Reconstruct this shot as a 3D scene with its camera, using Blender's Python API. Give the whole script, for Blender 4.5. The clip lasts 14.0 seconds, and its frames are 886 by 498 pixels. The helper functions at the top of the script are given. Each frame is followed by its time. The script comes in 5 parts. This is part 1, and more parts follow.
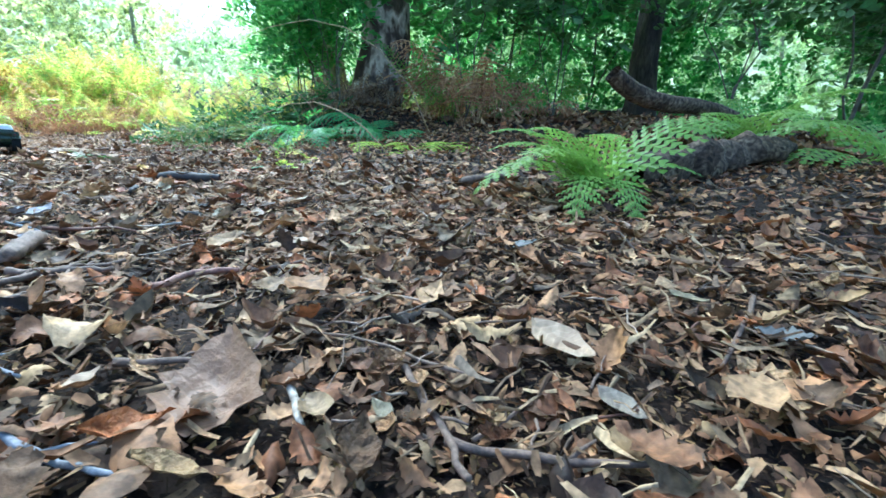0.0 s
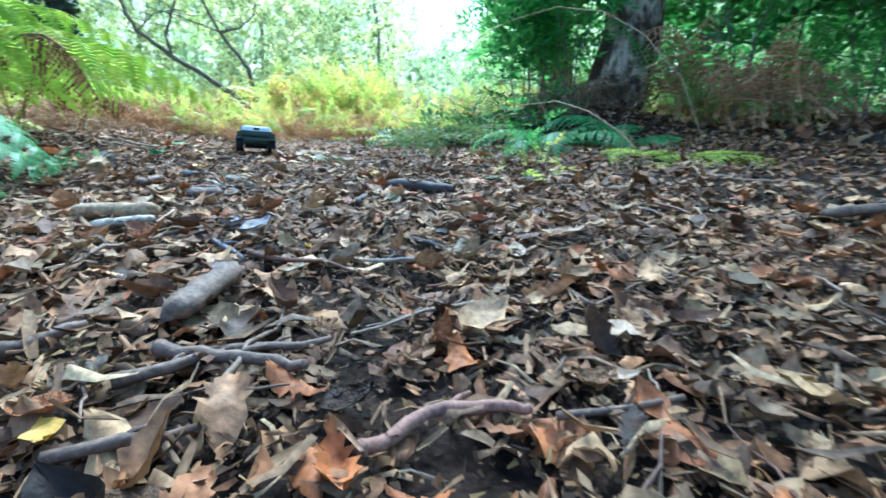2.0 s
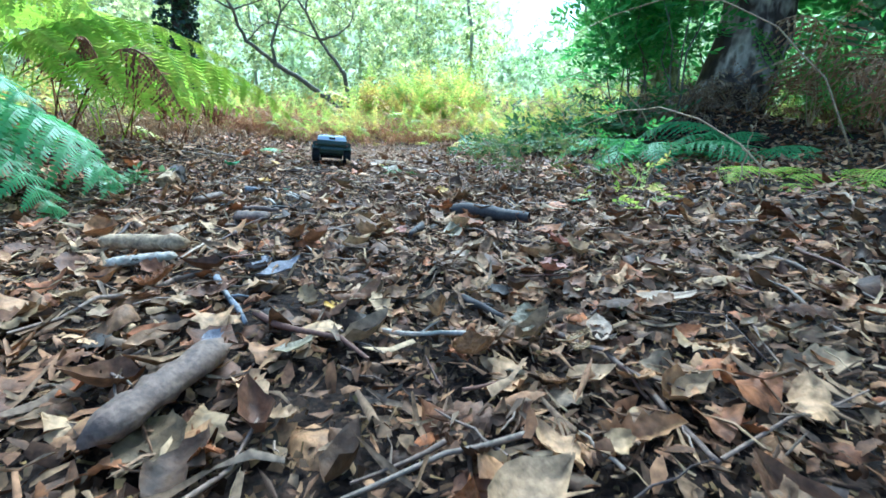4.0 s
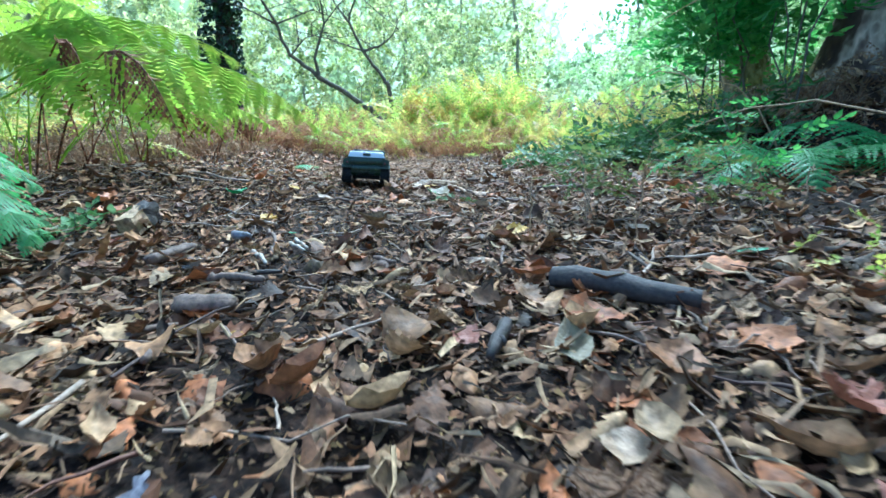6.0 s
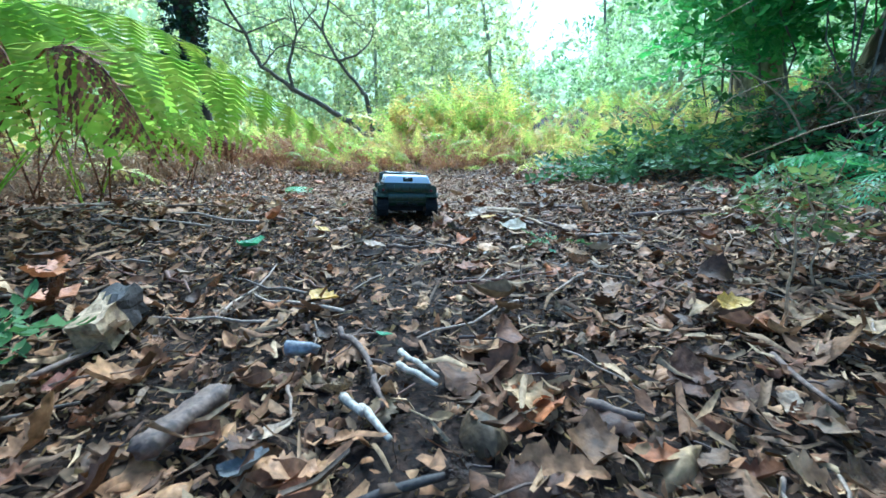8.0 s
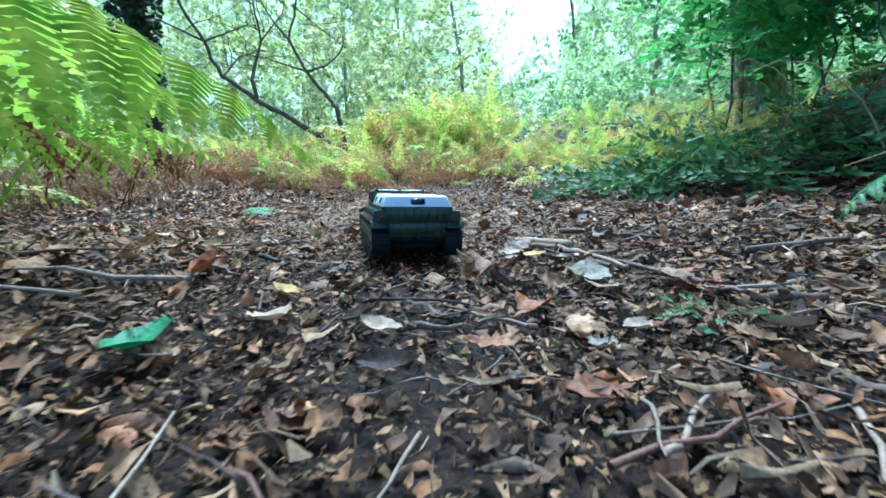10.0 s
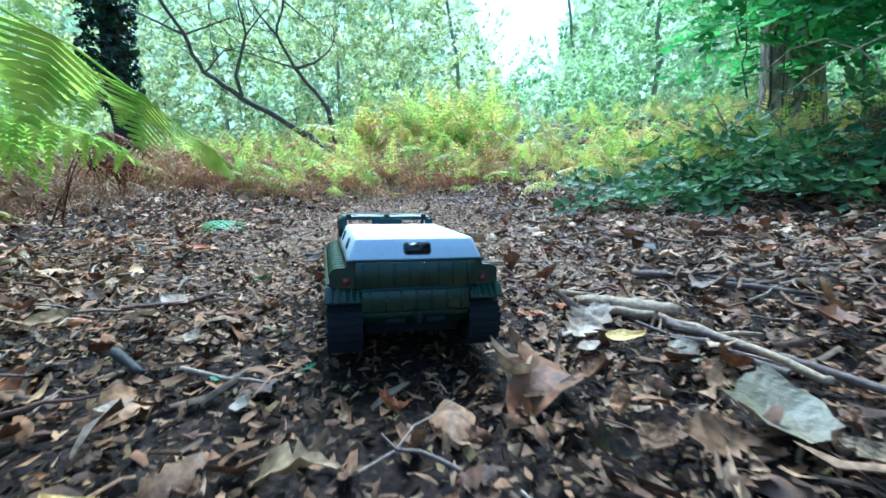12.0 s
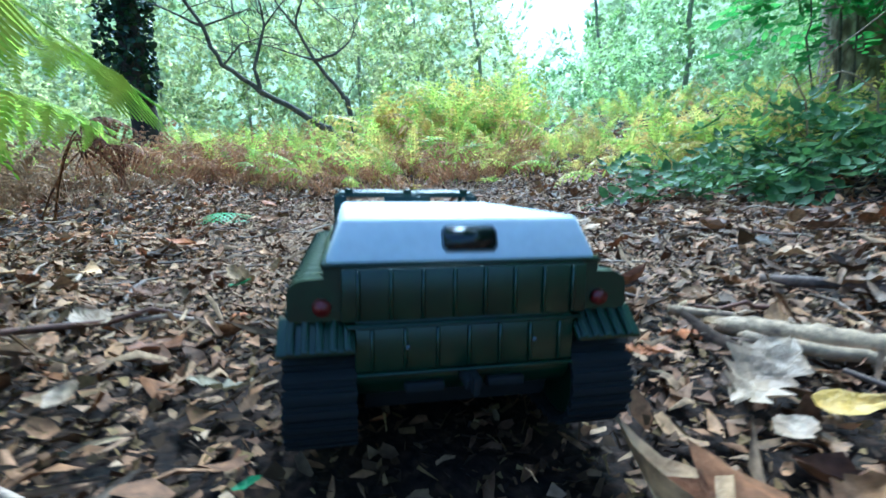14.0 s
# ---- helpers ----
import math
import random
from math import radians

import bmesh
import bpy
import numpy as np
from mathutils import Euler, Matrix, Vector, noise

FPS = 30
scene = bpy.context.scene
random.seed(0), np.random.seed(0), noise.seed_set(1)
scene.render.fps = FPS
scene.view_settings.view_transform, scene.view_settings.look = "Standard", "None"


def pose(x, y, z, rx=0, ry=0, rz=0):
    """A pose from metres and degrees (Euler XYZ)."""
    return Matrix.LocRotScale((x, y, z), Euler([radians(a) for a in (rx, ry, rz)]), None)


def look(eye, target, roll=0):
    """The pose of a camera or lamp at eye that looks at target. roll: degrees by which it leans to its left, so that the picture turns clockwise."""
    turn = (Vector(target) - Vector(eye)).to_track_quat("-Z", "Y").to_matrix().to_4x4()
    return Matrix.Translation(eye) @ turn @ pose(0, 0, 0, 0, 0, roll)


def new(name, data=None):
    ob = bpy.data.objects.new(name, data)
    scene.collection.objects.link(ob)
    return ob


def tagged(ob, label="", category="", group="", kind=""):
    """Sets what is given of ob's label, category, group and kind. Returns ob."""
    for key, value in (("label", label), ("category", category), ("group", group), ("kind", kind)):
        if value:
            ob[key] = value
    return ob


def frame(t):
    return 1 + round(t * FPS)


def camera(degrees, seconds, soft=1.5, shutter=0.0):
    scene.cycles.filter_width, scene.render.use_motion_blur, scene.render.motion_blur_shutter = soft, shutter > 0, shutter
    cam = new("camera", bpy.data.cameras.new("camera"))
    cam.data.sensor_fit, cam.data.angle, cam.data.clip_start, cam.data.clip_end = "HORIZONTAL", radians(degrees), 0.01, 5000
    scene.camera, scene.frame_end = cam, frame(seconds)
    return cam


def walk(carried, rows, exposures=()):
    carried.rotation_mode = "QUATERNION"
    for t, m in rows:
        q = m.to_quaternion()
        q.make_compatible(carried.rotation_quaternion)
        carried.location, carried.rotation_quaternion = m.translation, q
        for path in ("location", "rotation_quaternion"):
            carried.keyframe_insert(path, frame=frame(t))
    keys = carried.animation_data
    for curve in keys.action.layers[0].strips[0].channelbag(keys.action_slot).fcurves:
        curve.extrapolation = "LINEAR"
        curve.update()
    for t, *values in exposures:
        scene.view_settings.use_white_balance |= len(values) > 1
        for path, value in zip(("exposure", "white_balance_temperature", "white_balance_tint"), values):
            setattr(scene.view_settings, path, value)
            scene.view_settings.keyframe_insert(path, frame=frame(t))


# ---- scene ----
cam = camera(86.4, 14.0, soft=1.6, shutter=0.4)
PATH = [
    (0, (0.465, 1.04, 0.218), (0.436, 2.958, -0.347), 1.9),
    (0.5, (0.44, 1.046, 0.219), (0.342, 2.964, -0.34), 1.8),
    (1, (0.385, 1.111, 0.204), (0.151, 3.022, -0.337), 2.1),
    (1.5, (0.285, 1.277, 0.249), (-0.239, 3.133, -0.282), 2.1),
    (2, (0.239, 1.381, 0.177), (-0.571, 3.125, -0.372), 1.2),
    (2.5, (0.226, 1.408, 0.175), (-0.77, 3.052, -0.376), 0.9),
    (2.7, (0.217, 1.439, 0.175), (-0.797, 3.073, -0.373), 0.9),
    (4.8, (0.163, 1.614, 0.217), (-1.033, 3.125, -0.318), 0.5),
    (5, (0.11, 1.651, 0.207), (-1.105, 3.152, -0.315), 0.4),
    (5.5, (-0.012, 1.744, 0.209), (-1.274, 3.208, -0.304), -0.3),
    (6, (-0.081, 1.826, 0.195), (-1.355, 3.279, -0.318), -1.0),
    (6.5, (-0.213, 1.869, 0.174), (-1.454, 3.35, -0.343), -1.2),
    (7, (-0.366, 1.89, 0.167), (-1.588, 3.392, -0.336), -1.6),
    (7.5, (-0.461, 1.913, 0.198), (-1.677, 3.423, -0.291), -2.2),
    (8, (-0.472, 1.94, 0.211), (-1.661, 3.476, -0.267), -2.5),
    (8.2, (-0.5, 1.947, 0.207), (-1.669, 3.499, -0.269), -2.5),
    (10.3, (-0.781, 2.246, 0.181), (-1.879, 3.864, -0.24), -2.9),
    (10.5, (-0.781, 2.286, 0.175), (-1.881, 3.902, -0.246), -2.9),
    (11, (-0.791, 2.384, 0.181), (-1.883, 4.006, -0.24), -2.7),
    (11.5, (-0.884, 2.412, 0.149), (-1.968, 4.04, -0.268), -2.7),
    (12, (-0.987, 2.472, 0.187), (-2.069, 4.102, -0.231), -2.8),
    (12.5, (-1.013, 2.493, 0.186), (-2.094, 4.124, -0.23), -2.6),
    (13, (-1.049, 2.492, 0.185), (-2.13, 4.123, -0.227), -2.5),
    (13.5, (-1.08, 2.548, 0.198), (-2.181, 4.165, -0.221), -2.7),
    (14, (-1.112, 2.618, 0.145), (-2.264, 4.196, -0.282), -3.2),
]
walk(cam, [(t, look(eye, target, roll)) for t, eye, target, roll in PATH], exposures=[(0.0, 2.18, 4590, -5), (1.5, 2.16, 4420, -6), (2.5, 1.89, 4400, -6), (5.0, 1.84, 4410, -6), (6.0, 1.74, 4340, -6), (8.0, 1.62, 4270, -6), (10.5, 1.42, 4220, -6), (11.0, 1.36, 4200, -6), (12.0, 1.49, 4100, -6), (13.5, 1.49, 4090, -6), (14.0, 1.44, 4170, -6)])

# ---- light ----
world = bpy.data.worlds.new("world")
scene.world = world
world.use_nodes = True
wn = world.node_tree
sky = wn.nodes.new("ShaderNodeTexSky")
sky.sky_type, sky.sun_disc = "NISHITA", False
sky.sun_elevation, sky.sun_rotation = radians(54), radians(-24)
sky.air_density, sky.dust_density, sky.ozone_density = 1.0, 4.0, 1.0
wn.nodes["Background"].inputs[1].default_value = 0.125
wn.links.new(sky.outputs[0], wn.nodes["Background"].inputs[0])
sun_data = bpy.data.lights.new("sun", "SUN")
sun_data.energy, sun_data.angle, sun_data.color = 3.2, radians(30), (1.0, 0.97, 0.92)
sun = new("sun", sun_data)
sun.matrix_world = look((0, 0, 8), (0 + 0.407 * 8 / math.tan(radians(54)), -0.914 * 8 / math.tan(radians(54)), 0))

# ---- materials ----
def lin(r, g, b):
    """Linear colour from 0..255 display values."""
    return tuple(((c / 255 + 0.055) / 1.055) ** 2.4 if c > 10 else c / 255 / 12.92 for c in (r, g, b)) + (1.0,)


def material(name, colours, rough=0.7, pick="noise", scale=20.0, fine=180.0, bump=0.3, bump_scale=150.0, translucent=0.0, metal=0.0, mottle=0.35, spec=0.5, stretch=(1, 1, 1), veins=False):
    """Procedural surface: a ramp of colours picked by noise, island or object, mottled by finer noise, with relief."""
    m = bpy.data.materials.new(name)
    m.use_nodes = True
    nt = m.node_tree
    n, l = nt.nodes, nt.links
    bsdf, out = n["Principled BSDF"], n["Material Output"]
    coord = n.new("ShaderNodeTexCoord")
    place = n.new("ShaderNodeMapping")
    place.inputs["Scale"].default_value = stretch
    l.new(coord.outputs["Object"], place.inputs["Vector"])
    ramp = n.new("ShaderNodeValToRGB")
    while len(ramp.color_ramp.elements) < len(colours):
        ramp.color_ramp.elements.new(0.5)
    for i, c in enumerate(colours):
        ramp.color_ramp.elements[i].position = i / max(1, len(colours) - 1)
        ramp.color_ramp.elements[i].color = lin(*c)
    big = n.new("ShaderNodeTexNoise")
    big.inputs["Scale"].default_value, big.inputs["Detail"].default_value = scale, 4.0
    l.new(place.outputs[0], big.inputs["Vector"])
    if pick == "island":
        src = n.new("ShaderNodeNewGeometry").outputs["Random Per Island"]
    elif pick == "object":
        src = n.new("ShaderNodeObjectInfo").outputs["Random"]
    else:
        spread = n.new("ShaderNodeMapRange")
        spread.inputs["From Min"].default_value, spread.inputs["From Max"].default_value = 0.3, 0.7
        l.new(big.outputs["Fac"], spread.inputs["Value"])
        src = spread.outputs[0]
    l.new(src, ramp.inputs[0])
    small = n.new("ShaderNodeTexNoise")
    small.inputs["Scale"].default_value, small.inputs["Detail"].default_value = fine, 5.0
    l.new(place.outputs[0], small.inputs["Vector"])
    value = n.new("ShaderNodeMapRange")
    value.inputs["From Min"].default_value, value.inputs["From Max"].default_value = 0.3, 0.7
    value.inputs["To Min"].default_value, value.inputs["To Max"].default_value = 1 - mottle, 1 + mottle
    l.new(small.outputs["Fac"], value.inputs["Value"])
    if veins:
        # side veins slanting from the rib, which runs along y
        axes, off, slant, wave, span = (n.new("ShaderNodeSeparateXYZ"), *(n.new("ShaderNodeMath") for _ in range(3)), n.new("ShaderNodeMapRange"))
        l.new(coord.outputs["Object"], axes.inputs[0])
        off.operation, slant.operation, wave.operation = "ABSOLUTE", "MULTIPLY_ADD", "PINGPONG"
        l.new(axes.outputs[0], off.inputs[0])
        l.new(off.outputs[0], slant.inputs[0])
        slant.inputs[1].default_value = -0.7
        l.new(axes.outputs[1], slant.inputs[2])
        l.new(slant.outputs[0], wave.inputs[0])
        wave.inputs[1].default_value = 0.055
        span.inputs["From Max"].default_value, span.inputs["To Min"].default_value, span.inputs["To Max"].default_value = 0.012, 1.28, 1.0
        l.new(wave.outputs[0], span.inputs["Value"])
        both = n.new("ShaderNodeMath")
        both.operation = "MULTIPLY"
        l.new(value.outputs[0], both.inputs[0])
        l.new(span.outputs[0], both.inputs[1])
        value = both
    hsv = n.new("ShaderNodeHueSaturation")
    l.new(ramp.outputs[0], hsv.inputs["Color"])
    l.new(value.outputs[0], hsv.inputs["Value"])
    l.new(hsv.outputs[0], bsdf.inputs["Base Color"])
    bsdf.inputs["Roughness"].default_value, bsdf.inputs["Metallic"].default_value = rough, metal
    bsdf.inputs["Specular IOR Level"].default_value = spec
    if bump:
        relief = n.new("ShaderNodeTexNoise")
        relief.inputs["Scale"].default_value, relief.inputs["Detail"].default_value = bump_scale, 6.0
        l.new(place.outputs[0], relief.inputs["Vector"])
        b = n.new("ShaderNodeBump")
        b.inputs["Strength"].default_value, b.inputs["Distance"].default_value = bump, 0.3 / bump_scale
        l.new(relief.outputs["Fac"], b.inputs["Height"])
        l.new(b.outputs[0], bsdf.inputs["Normal"])
    if translucent:
        tr, mix = n.new("ShaderNodeBsdfTranslucent"), n.new("ShaderNodeMixShader")
        l.new(hsv.outputs[0], tr.inputs["Color"])
        mix.inputs[0].default_value = translucent
        l.new(bsdf.outputs[0], mix.inputs[1])
        l.new(tr.outputs[0], mix.inputs[2])
        l.new(mix.outputs[0], out.inputs["Surface"])
    return m


LITTER = [(33, 23, 16), (94, 63, 41), (139, 99, 66), (164, 123, 82), (50, 35, 23), (109, 77, 51), (152, 94, 53), (191, 152, 107), (80, 55, 38), (141, 117, 87), (166, 103, 58), (60, 43, 29), (164, 121, 81), (40, 29, 19), (117, 96, 67), (172, 139, 96), (71, 49, 34), (119, 77, 47), (97, 67, 46), (183, 150, 109), (149, 106, 69)]
M_litter = material("leaf_litter", LITTER, 0.62, "island", fine=130, bump=0.7, bump_scale=110, mottle=0.5, translucent=0.06, spec=0.25)
# slightly darker, more muted browns than M_litter, for the small pieces
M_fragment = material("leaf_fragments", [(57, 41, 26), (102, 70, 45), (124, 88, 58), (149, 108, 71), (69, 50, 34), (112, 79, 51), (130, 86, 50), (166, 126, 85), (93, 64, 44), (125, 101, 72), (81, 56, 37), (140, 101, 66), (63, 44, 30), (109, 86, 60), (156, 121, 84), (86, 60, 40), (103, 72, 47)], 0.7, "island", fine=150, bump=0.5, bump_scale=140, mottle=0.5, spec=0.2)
M_litter_one = material("fallen_leaf", LITTER, 0.6, "object", scale=3, fine=6, bump=0.7, bump_scale=5, mottle=0.5, translucent=0.06, veins=True, spec=0.25)
M_shred = material("leaf_stalks", [(118, 92, 66), (159, 128, 92), (91, 69, 50), (181, 153, 114), (135, 105, 76), (103, 88, 72), (148, 109, 75), (69, 52, 38)], 0.75, "island", fine=200, bump=0.4, mottle=0.4, spec=0.2)
M_crumb = material("litter_crumbs", [(32, 22, 15), (63, 45, 28), (92, 69, 41), (48, 34, 22), (81, 58, 34), (39, 28, 17), (128, 103, 61), (105, 79, 47), (55, 40, 24)], 0.8, "island", fine=200, bump=0, spec=0.2)
M_soil = material("forest_soil", [(18, 13, 8), (33, 22, 15), (44, 31, 21), (24, 16, 11), (52, 38, 25)], 0.92, "noise", scale=40, fine=220, bump=1.0, bump_scale=110, mottle=0.75, spec=0.2)
M_twig_stuff = material("twig_bits", [(86, 68, 56), (134, 110, 90), (160, 138, 116), (66, 52, 44), (110, 74, 56)], 0.75, "island", fine=300, bump=0)
M_log = material("log_bark", [(35, 28, 21), (77, 62, 47), (51, 41, 31), (106, 89, 70), (64, 51, 39), (120, 103, 82), (43, 34, 26)], 0.9, "noise", scale=16, fine=70, bump=1.0, bump_scale=45, mottle=0.55, spec=0.25)
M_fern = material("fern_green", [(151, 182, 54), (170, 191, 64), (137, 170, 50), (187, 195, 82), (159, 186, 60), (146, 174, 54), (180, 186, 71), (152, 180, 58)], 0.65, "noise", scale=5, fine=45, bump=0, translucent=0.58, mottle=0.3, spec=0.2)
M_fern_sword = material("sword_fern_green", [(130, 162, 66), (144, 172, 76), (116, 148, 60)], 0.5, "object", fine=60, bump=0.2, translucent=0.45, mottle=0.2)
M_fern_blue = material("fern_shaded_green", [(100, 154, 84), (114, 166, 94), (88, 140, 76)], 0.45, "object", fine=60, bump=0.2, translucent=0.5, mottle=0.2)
M_bracken = material("bracken_green", [(193, 180, 85), (159, 186, 72), (209, 210, 96), (140, 171, 69), (216, 200, 103), (193, 161, 88), (181, 200, 83), (156, 180, 77), (211, 187, 99)], 0.55, "noise", scale=2.6, fine=30, bump=0, translucent=0.5, mottle=0.4)
M_dead = material("dead_bracken", [(122, 90, 64), (160, 124, 88), (100, 76, 56), (186, 154, 116), (138, 102, 70), (152, 132, 100), (112, 86, 64), (196, 170, 132)], 0.75, "island", fine=60, bump=0, translucent=0.3, mottle=0.3)
M_rust = material("russet_bracken", [(152, 104, 70), (180, 136, 93), (127, 88, 61), (198, 164, 119), (163, 116, 76), (140, 98, 68)], 0.75, "island", fine=60, bump=0, translucent=0.3, mottle=0.3)
M_curl = material("curled_brown_fern", [(93, 59, 39), (125, 81, 53), (73, 48, 34), (151, 104, 70), (109, 69, 44), (137, 100, 71)], 0.75, "noise", scale=25, fine=80, bump=0, translucent=0.2, mottle=0.4, spec=0.2)
M_straw = material("straw_bracken", [(196, 168, 112), (172, 140, 92), (214, 190, 136), (184, 150, 98), (160, 124, 82)], 0.75, "island", fine=60, bump=0, translucent=0.3, mottle=0.3)
M_leaf = material("broadleaf_green", [(90, 145, 63), (110, 165, 75), (77, 126, 59), (132, 182, 90), (99, 151, 77)], 0.5, "island", fine=60, bump=0.2, translucent=0.62, mottle=0.2)
M_bramble = material("bramble_green", [(70, 96, 46), (87, 117, 58), (58, 82, 40), (102, 130, 68), (114, 139, 90), (75, 104, 56)], 0.58, "island", fine=60, bump=0.3, bump_scale=120, translucent=0.35, mottle=0.3, spec=0.25)
M_weed = material("weed_yellow_green", [(122, 138, 70), (104, 126, 62), (140, 132, 78), (94, 114, 62)], 0.55, "island", fine=60, bump=0.2, translucent=0.45, mottle=0.25)
# far leaves and bark are paler than near ones, with haze in the colour
M_far = material("hazy_far_foliage", [(161, 175, 94), (197, 202, 125), (123, 142, 81), (227, 225, 164), (173, 183, 105), (210, 212, 149), (140, 158, 88)], 0.55, "noise", scale=1.1, fine=7, bump=0, translucent=0.65, mottle=0.4)
M_far_cool = material("hazy_far_foliage_cool", [(151, 178, 98), (182, 206, 130), (113, 145, 85), (210, 229, 170), (162, 186, 109), (197, 216, 155), (130, 161, 91)], 0.55, "noise", scale=1.1, fine=7, bump=0, translucent=0.65, mottle=0.4)
M_far_trunk = material("hazy_distant_bark", [(134, 134, 110), (161, 159, 132), (115, 114, 94)], 0.9, "noise", scale=8, fine=40, bump=0.4, bump_scale=30)
# distance haze is mixed into these two pale colours
M_haze = material("hazed_distant_foliage", [(188, 202, 148), (206, 216, 172), (166, 186, 128), (224, 228, 198), (184, 194, 142), (211, 218, 180)], 0.7, "noise", scale=0.35, fine=5, bump=0, translucent=0.6, mottle=0.3)
M_backdrop = material("hazed_backdrop", [(193, 206, 158), (164, 186, 124), (215, 222, 190), (180, 196, 142), (208, 216, 180)], 0.8, "noise", scale=0.55, fine=2.2, bump=0, translucent=0.6, mottle=0.25)
M_dust = material("trodden_dust", [(129, 100, 76), (151, 121, 93), (106, 82, 61), (166, 138, 107), (137, 104, 78)], 0.9, "island", fine=200, bump=0, spec=0.2)
M_ivy = material("ivy_green", [(26, 46, 24), (40, 64, 34), (20, 36, 20), (66, 90, 54)], 0.4, "island", fine=60, bump=0, translucent=0.1, mottle=0.2)
M_bark_dark = material("dark_bark", [(34, 28, 24), (58, 48, 40), (80, 68, 58)], 0.9, "noise", scale=9, fine=50, bump=1.0, bump_scale=22, mottle=0.5, stretch=(1, 1, 0.3))
M_birch = material("birch_bark", [(50, 38, 30), (68, 53, 41), (57, 44, 34), (76, 60, 47), (165, 146, 125), (198, 179, 156), (118, 99, 83), (64, 50, 39), (90, 71, 57), (177, 158, 136), (73, 58, 46), (52, 40, 31)], 0.8, "noise", scale=5, fine=26, bump=1.0, bump_scale=16, mottle=0.4, stretch=(1, 1, 0.5))
M_birch_pale = material("pale_birch_bark", [(70, 58, 48), (124, 110, 95), (158, 144, 126), (92, 78, 65), (176, 164, 148), (110, 95, 81), (58, 47, 38)], 0.8, "noise", scale=6, fine=30, bump=1.0, bump_scale=18, mottle=0.4, stretch=(1, 1, 0.5))
M_branch = material("branch_bark", [(78, 71, 60), (104, 96, 82), (64, 58, 49)], 0.85, "noise", scale=8, fine=40, bump=0.6, bump_scale=30)
M_green = material("olive_green_plastic", [(18, 37, 23), (24, 44, 26), (16, 33, 21)], 0.3, "noise", scale=30, fine=260, bump=0.05, bump_scale=500, mottle=0.14)
M_white = material("white_plastic", [(214, 216, 220), (222, 224, 228)], 0.45, "noise", scale=25, fine=200, bump=0.06, bump_scale=700, mottle=0.04)
M_rubber = material("black_rubber", [(4, 5, 5), (7, 7, 7), (10, 10, 9)], 0.85, "noise", scale=60, fine=300, bump=0.3, bump_scale=400)
M_red = material("red_lens", [(84, 14, 14), (96, 18, 16)], 0.3, "noise", bump=0)
M_pane = material("smoked_pane", [(12, 15, 16), (20, 24, 25)], 0.08, "noise", bump=0)
LEAF_TONES = {}
for tone, cols in (("brown", [(120, 88, 62), (146, 110, 80)]), ("tan", [(148, 120, 92), (170, 144, 114)]), ("pale", [(138, 122, 101), (120, 105, 88)]), ("orange", [(176, 116, 66), (150, 94, 56)]), ("grey", [(112, 108, 102), (94, 90, 86)]), ("greygreen", [(112, 100, 71), (129, 113, 83)]), ("yellow", [(200, 158, 52), (178, 140, 60)]), ("green", [(48, 104, 58), (62, 118, 66)]), ("violet", [(122, 118, 122), (106, 100, 104)]), ("red", [(156, 100, 76), (134, 86, 66)])):
    LEAF_TONES[tone] = material(tone + "_leaf", cols, 0.58, "noise", scale=2.0, fine=5, bump=0.25, bump_scale=4, mottle=0.2, translucent=0.12, veins=True)
STICK_TONES = {}
for tone, cols in (("brown", [(74, 58, 48), (112, 90, 74), (92, 72, 58)]), ("grey", [(96, 94, 96), (134, 132, 134), (80, 76, 76)]), ("pale", [(150, 136, 118), (188, 174, 154), (120, 104, 88)]), ("tan", [(140, 114, 82), (170, 142, 106), (110, 86, 62)]), ("dark", [(40, 34, 30), (62, 52, 46), (48, 40, 36)]), ("red", [(120, 84, 70), (146, 108, 90), (96, 66, 56)])):
    STICK_TONES[tone] = material(tone + "_stick", cols, 0.75, "noise", scale=60, fine=260, bump=0.8, bump_scale=220, mottle=0.35)
M_rim = material("grey_window_seal", [(70, 74, 78), (96, 100, 104)], 0.4, "noise", bump=0)

# ---- ground shape ----
F2, R2, P0 = np.array((-0.553, 0.833)), np.array((0.833, 0.553)), np.array((-1.1, 2.6))


def along(x, y):
    """Across (to the right) and along the trail, from its middle."""
    dx, dy = np.asarray(x, float) - P0[0], np.asarray(y, float) - P0[1]
    return dx * R2[0] + dy * R2[1], dx * F2[0] + dy * F2[1]


def gh(x, y):
    """Height of the ground."""
    x, y = np.asarray(x, float), np.asarray(y, float)
    u, v = along(x, y)
    h = 0.006 * np.sin(7 * x + 1.3) * np.sin(6.1 * y) + 0.007 * np.sin(2.9 * x + 0.5 * y) * np.sin(2.3 * y + 1)
    rise = np.maximum(0, u - 0.75)
    rise = 2.5 * np.tanh(rise / 2.5)
    h = h + (0.05 + 0.03 * np.clip(v + 1.5, 0, 4)) * rise * rise / (rise + 0.4)
    h = h + 0.085 * np.exp(-((x + 1.58) ** 2 + (y - 2.2) ** 2) / 0.18)
    fall = np.clip((v - 0.2) / 1.4, 0, 1)
    h = h - 0.065 * fall * fall * (3 - 2 * fall) * np.clip((u + 1.6) / 0.8, 0, 1)
    h = h + 0.2 * np.exp(-((x + 0.2) ** 2 + (y - 4.6) ** 2) / 0.2)
    far = np.maximum(0, v - 3.0)
    return h + 0.05 * far * far / (far + 2.0) * (far < 40) + (far >= 40) * 1.9


def gz(x, y):
    return float(gh(x, y))


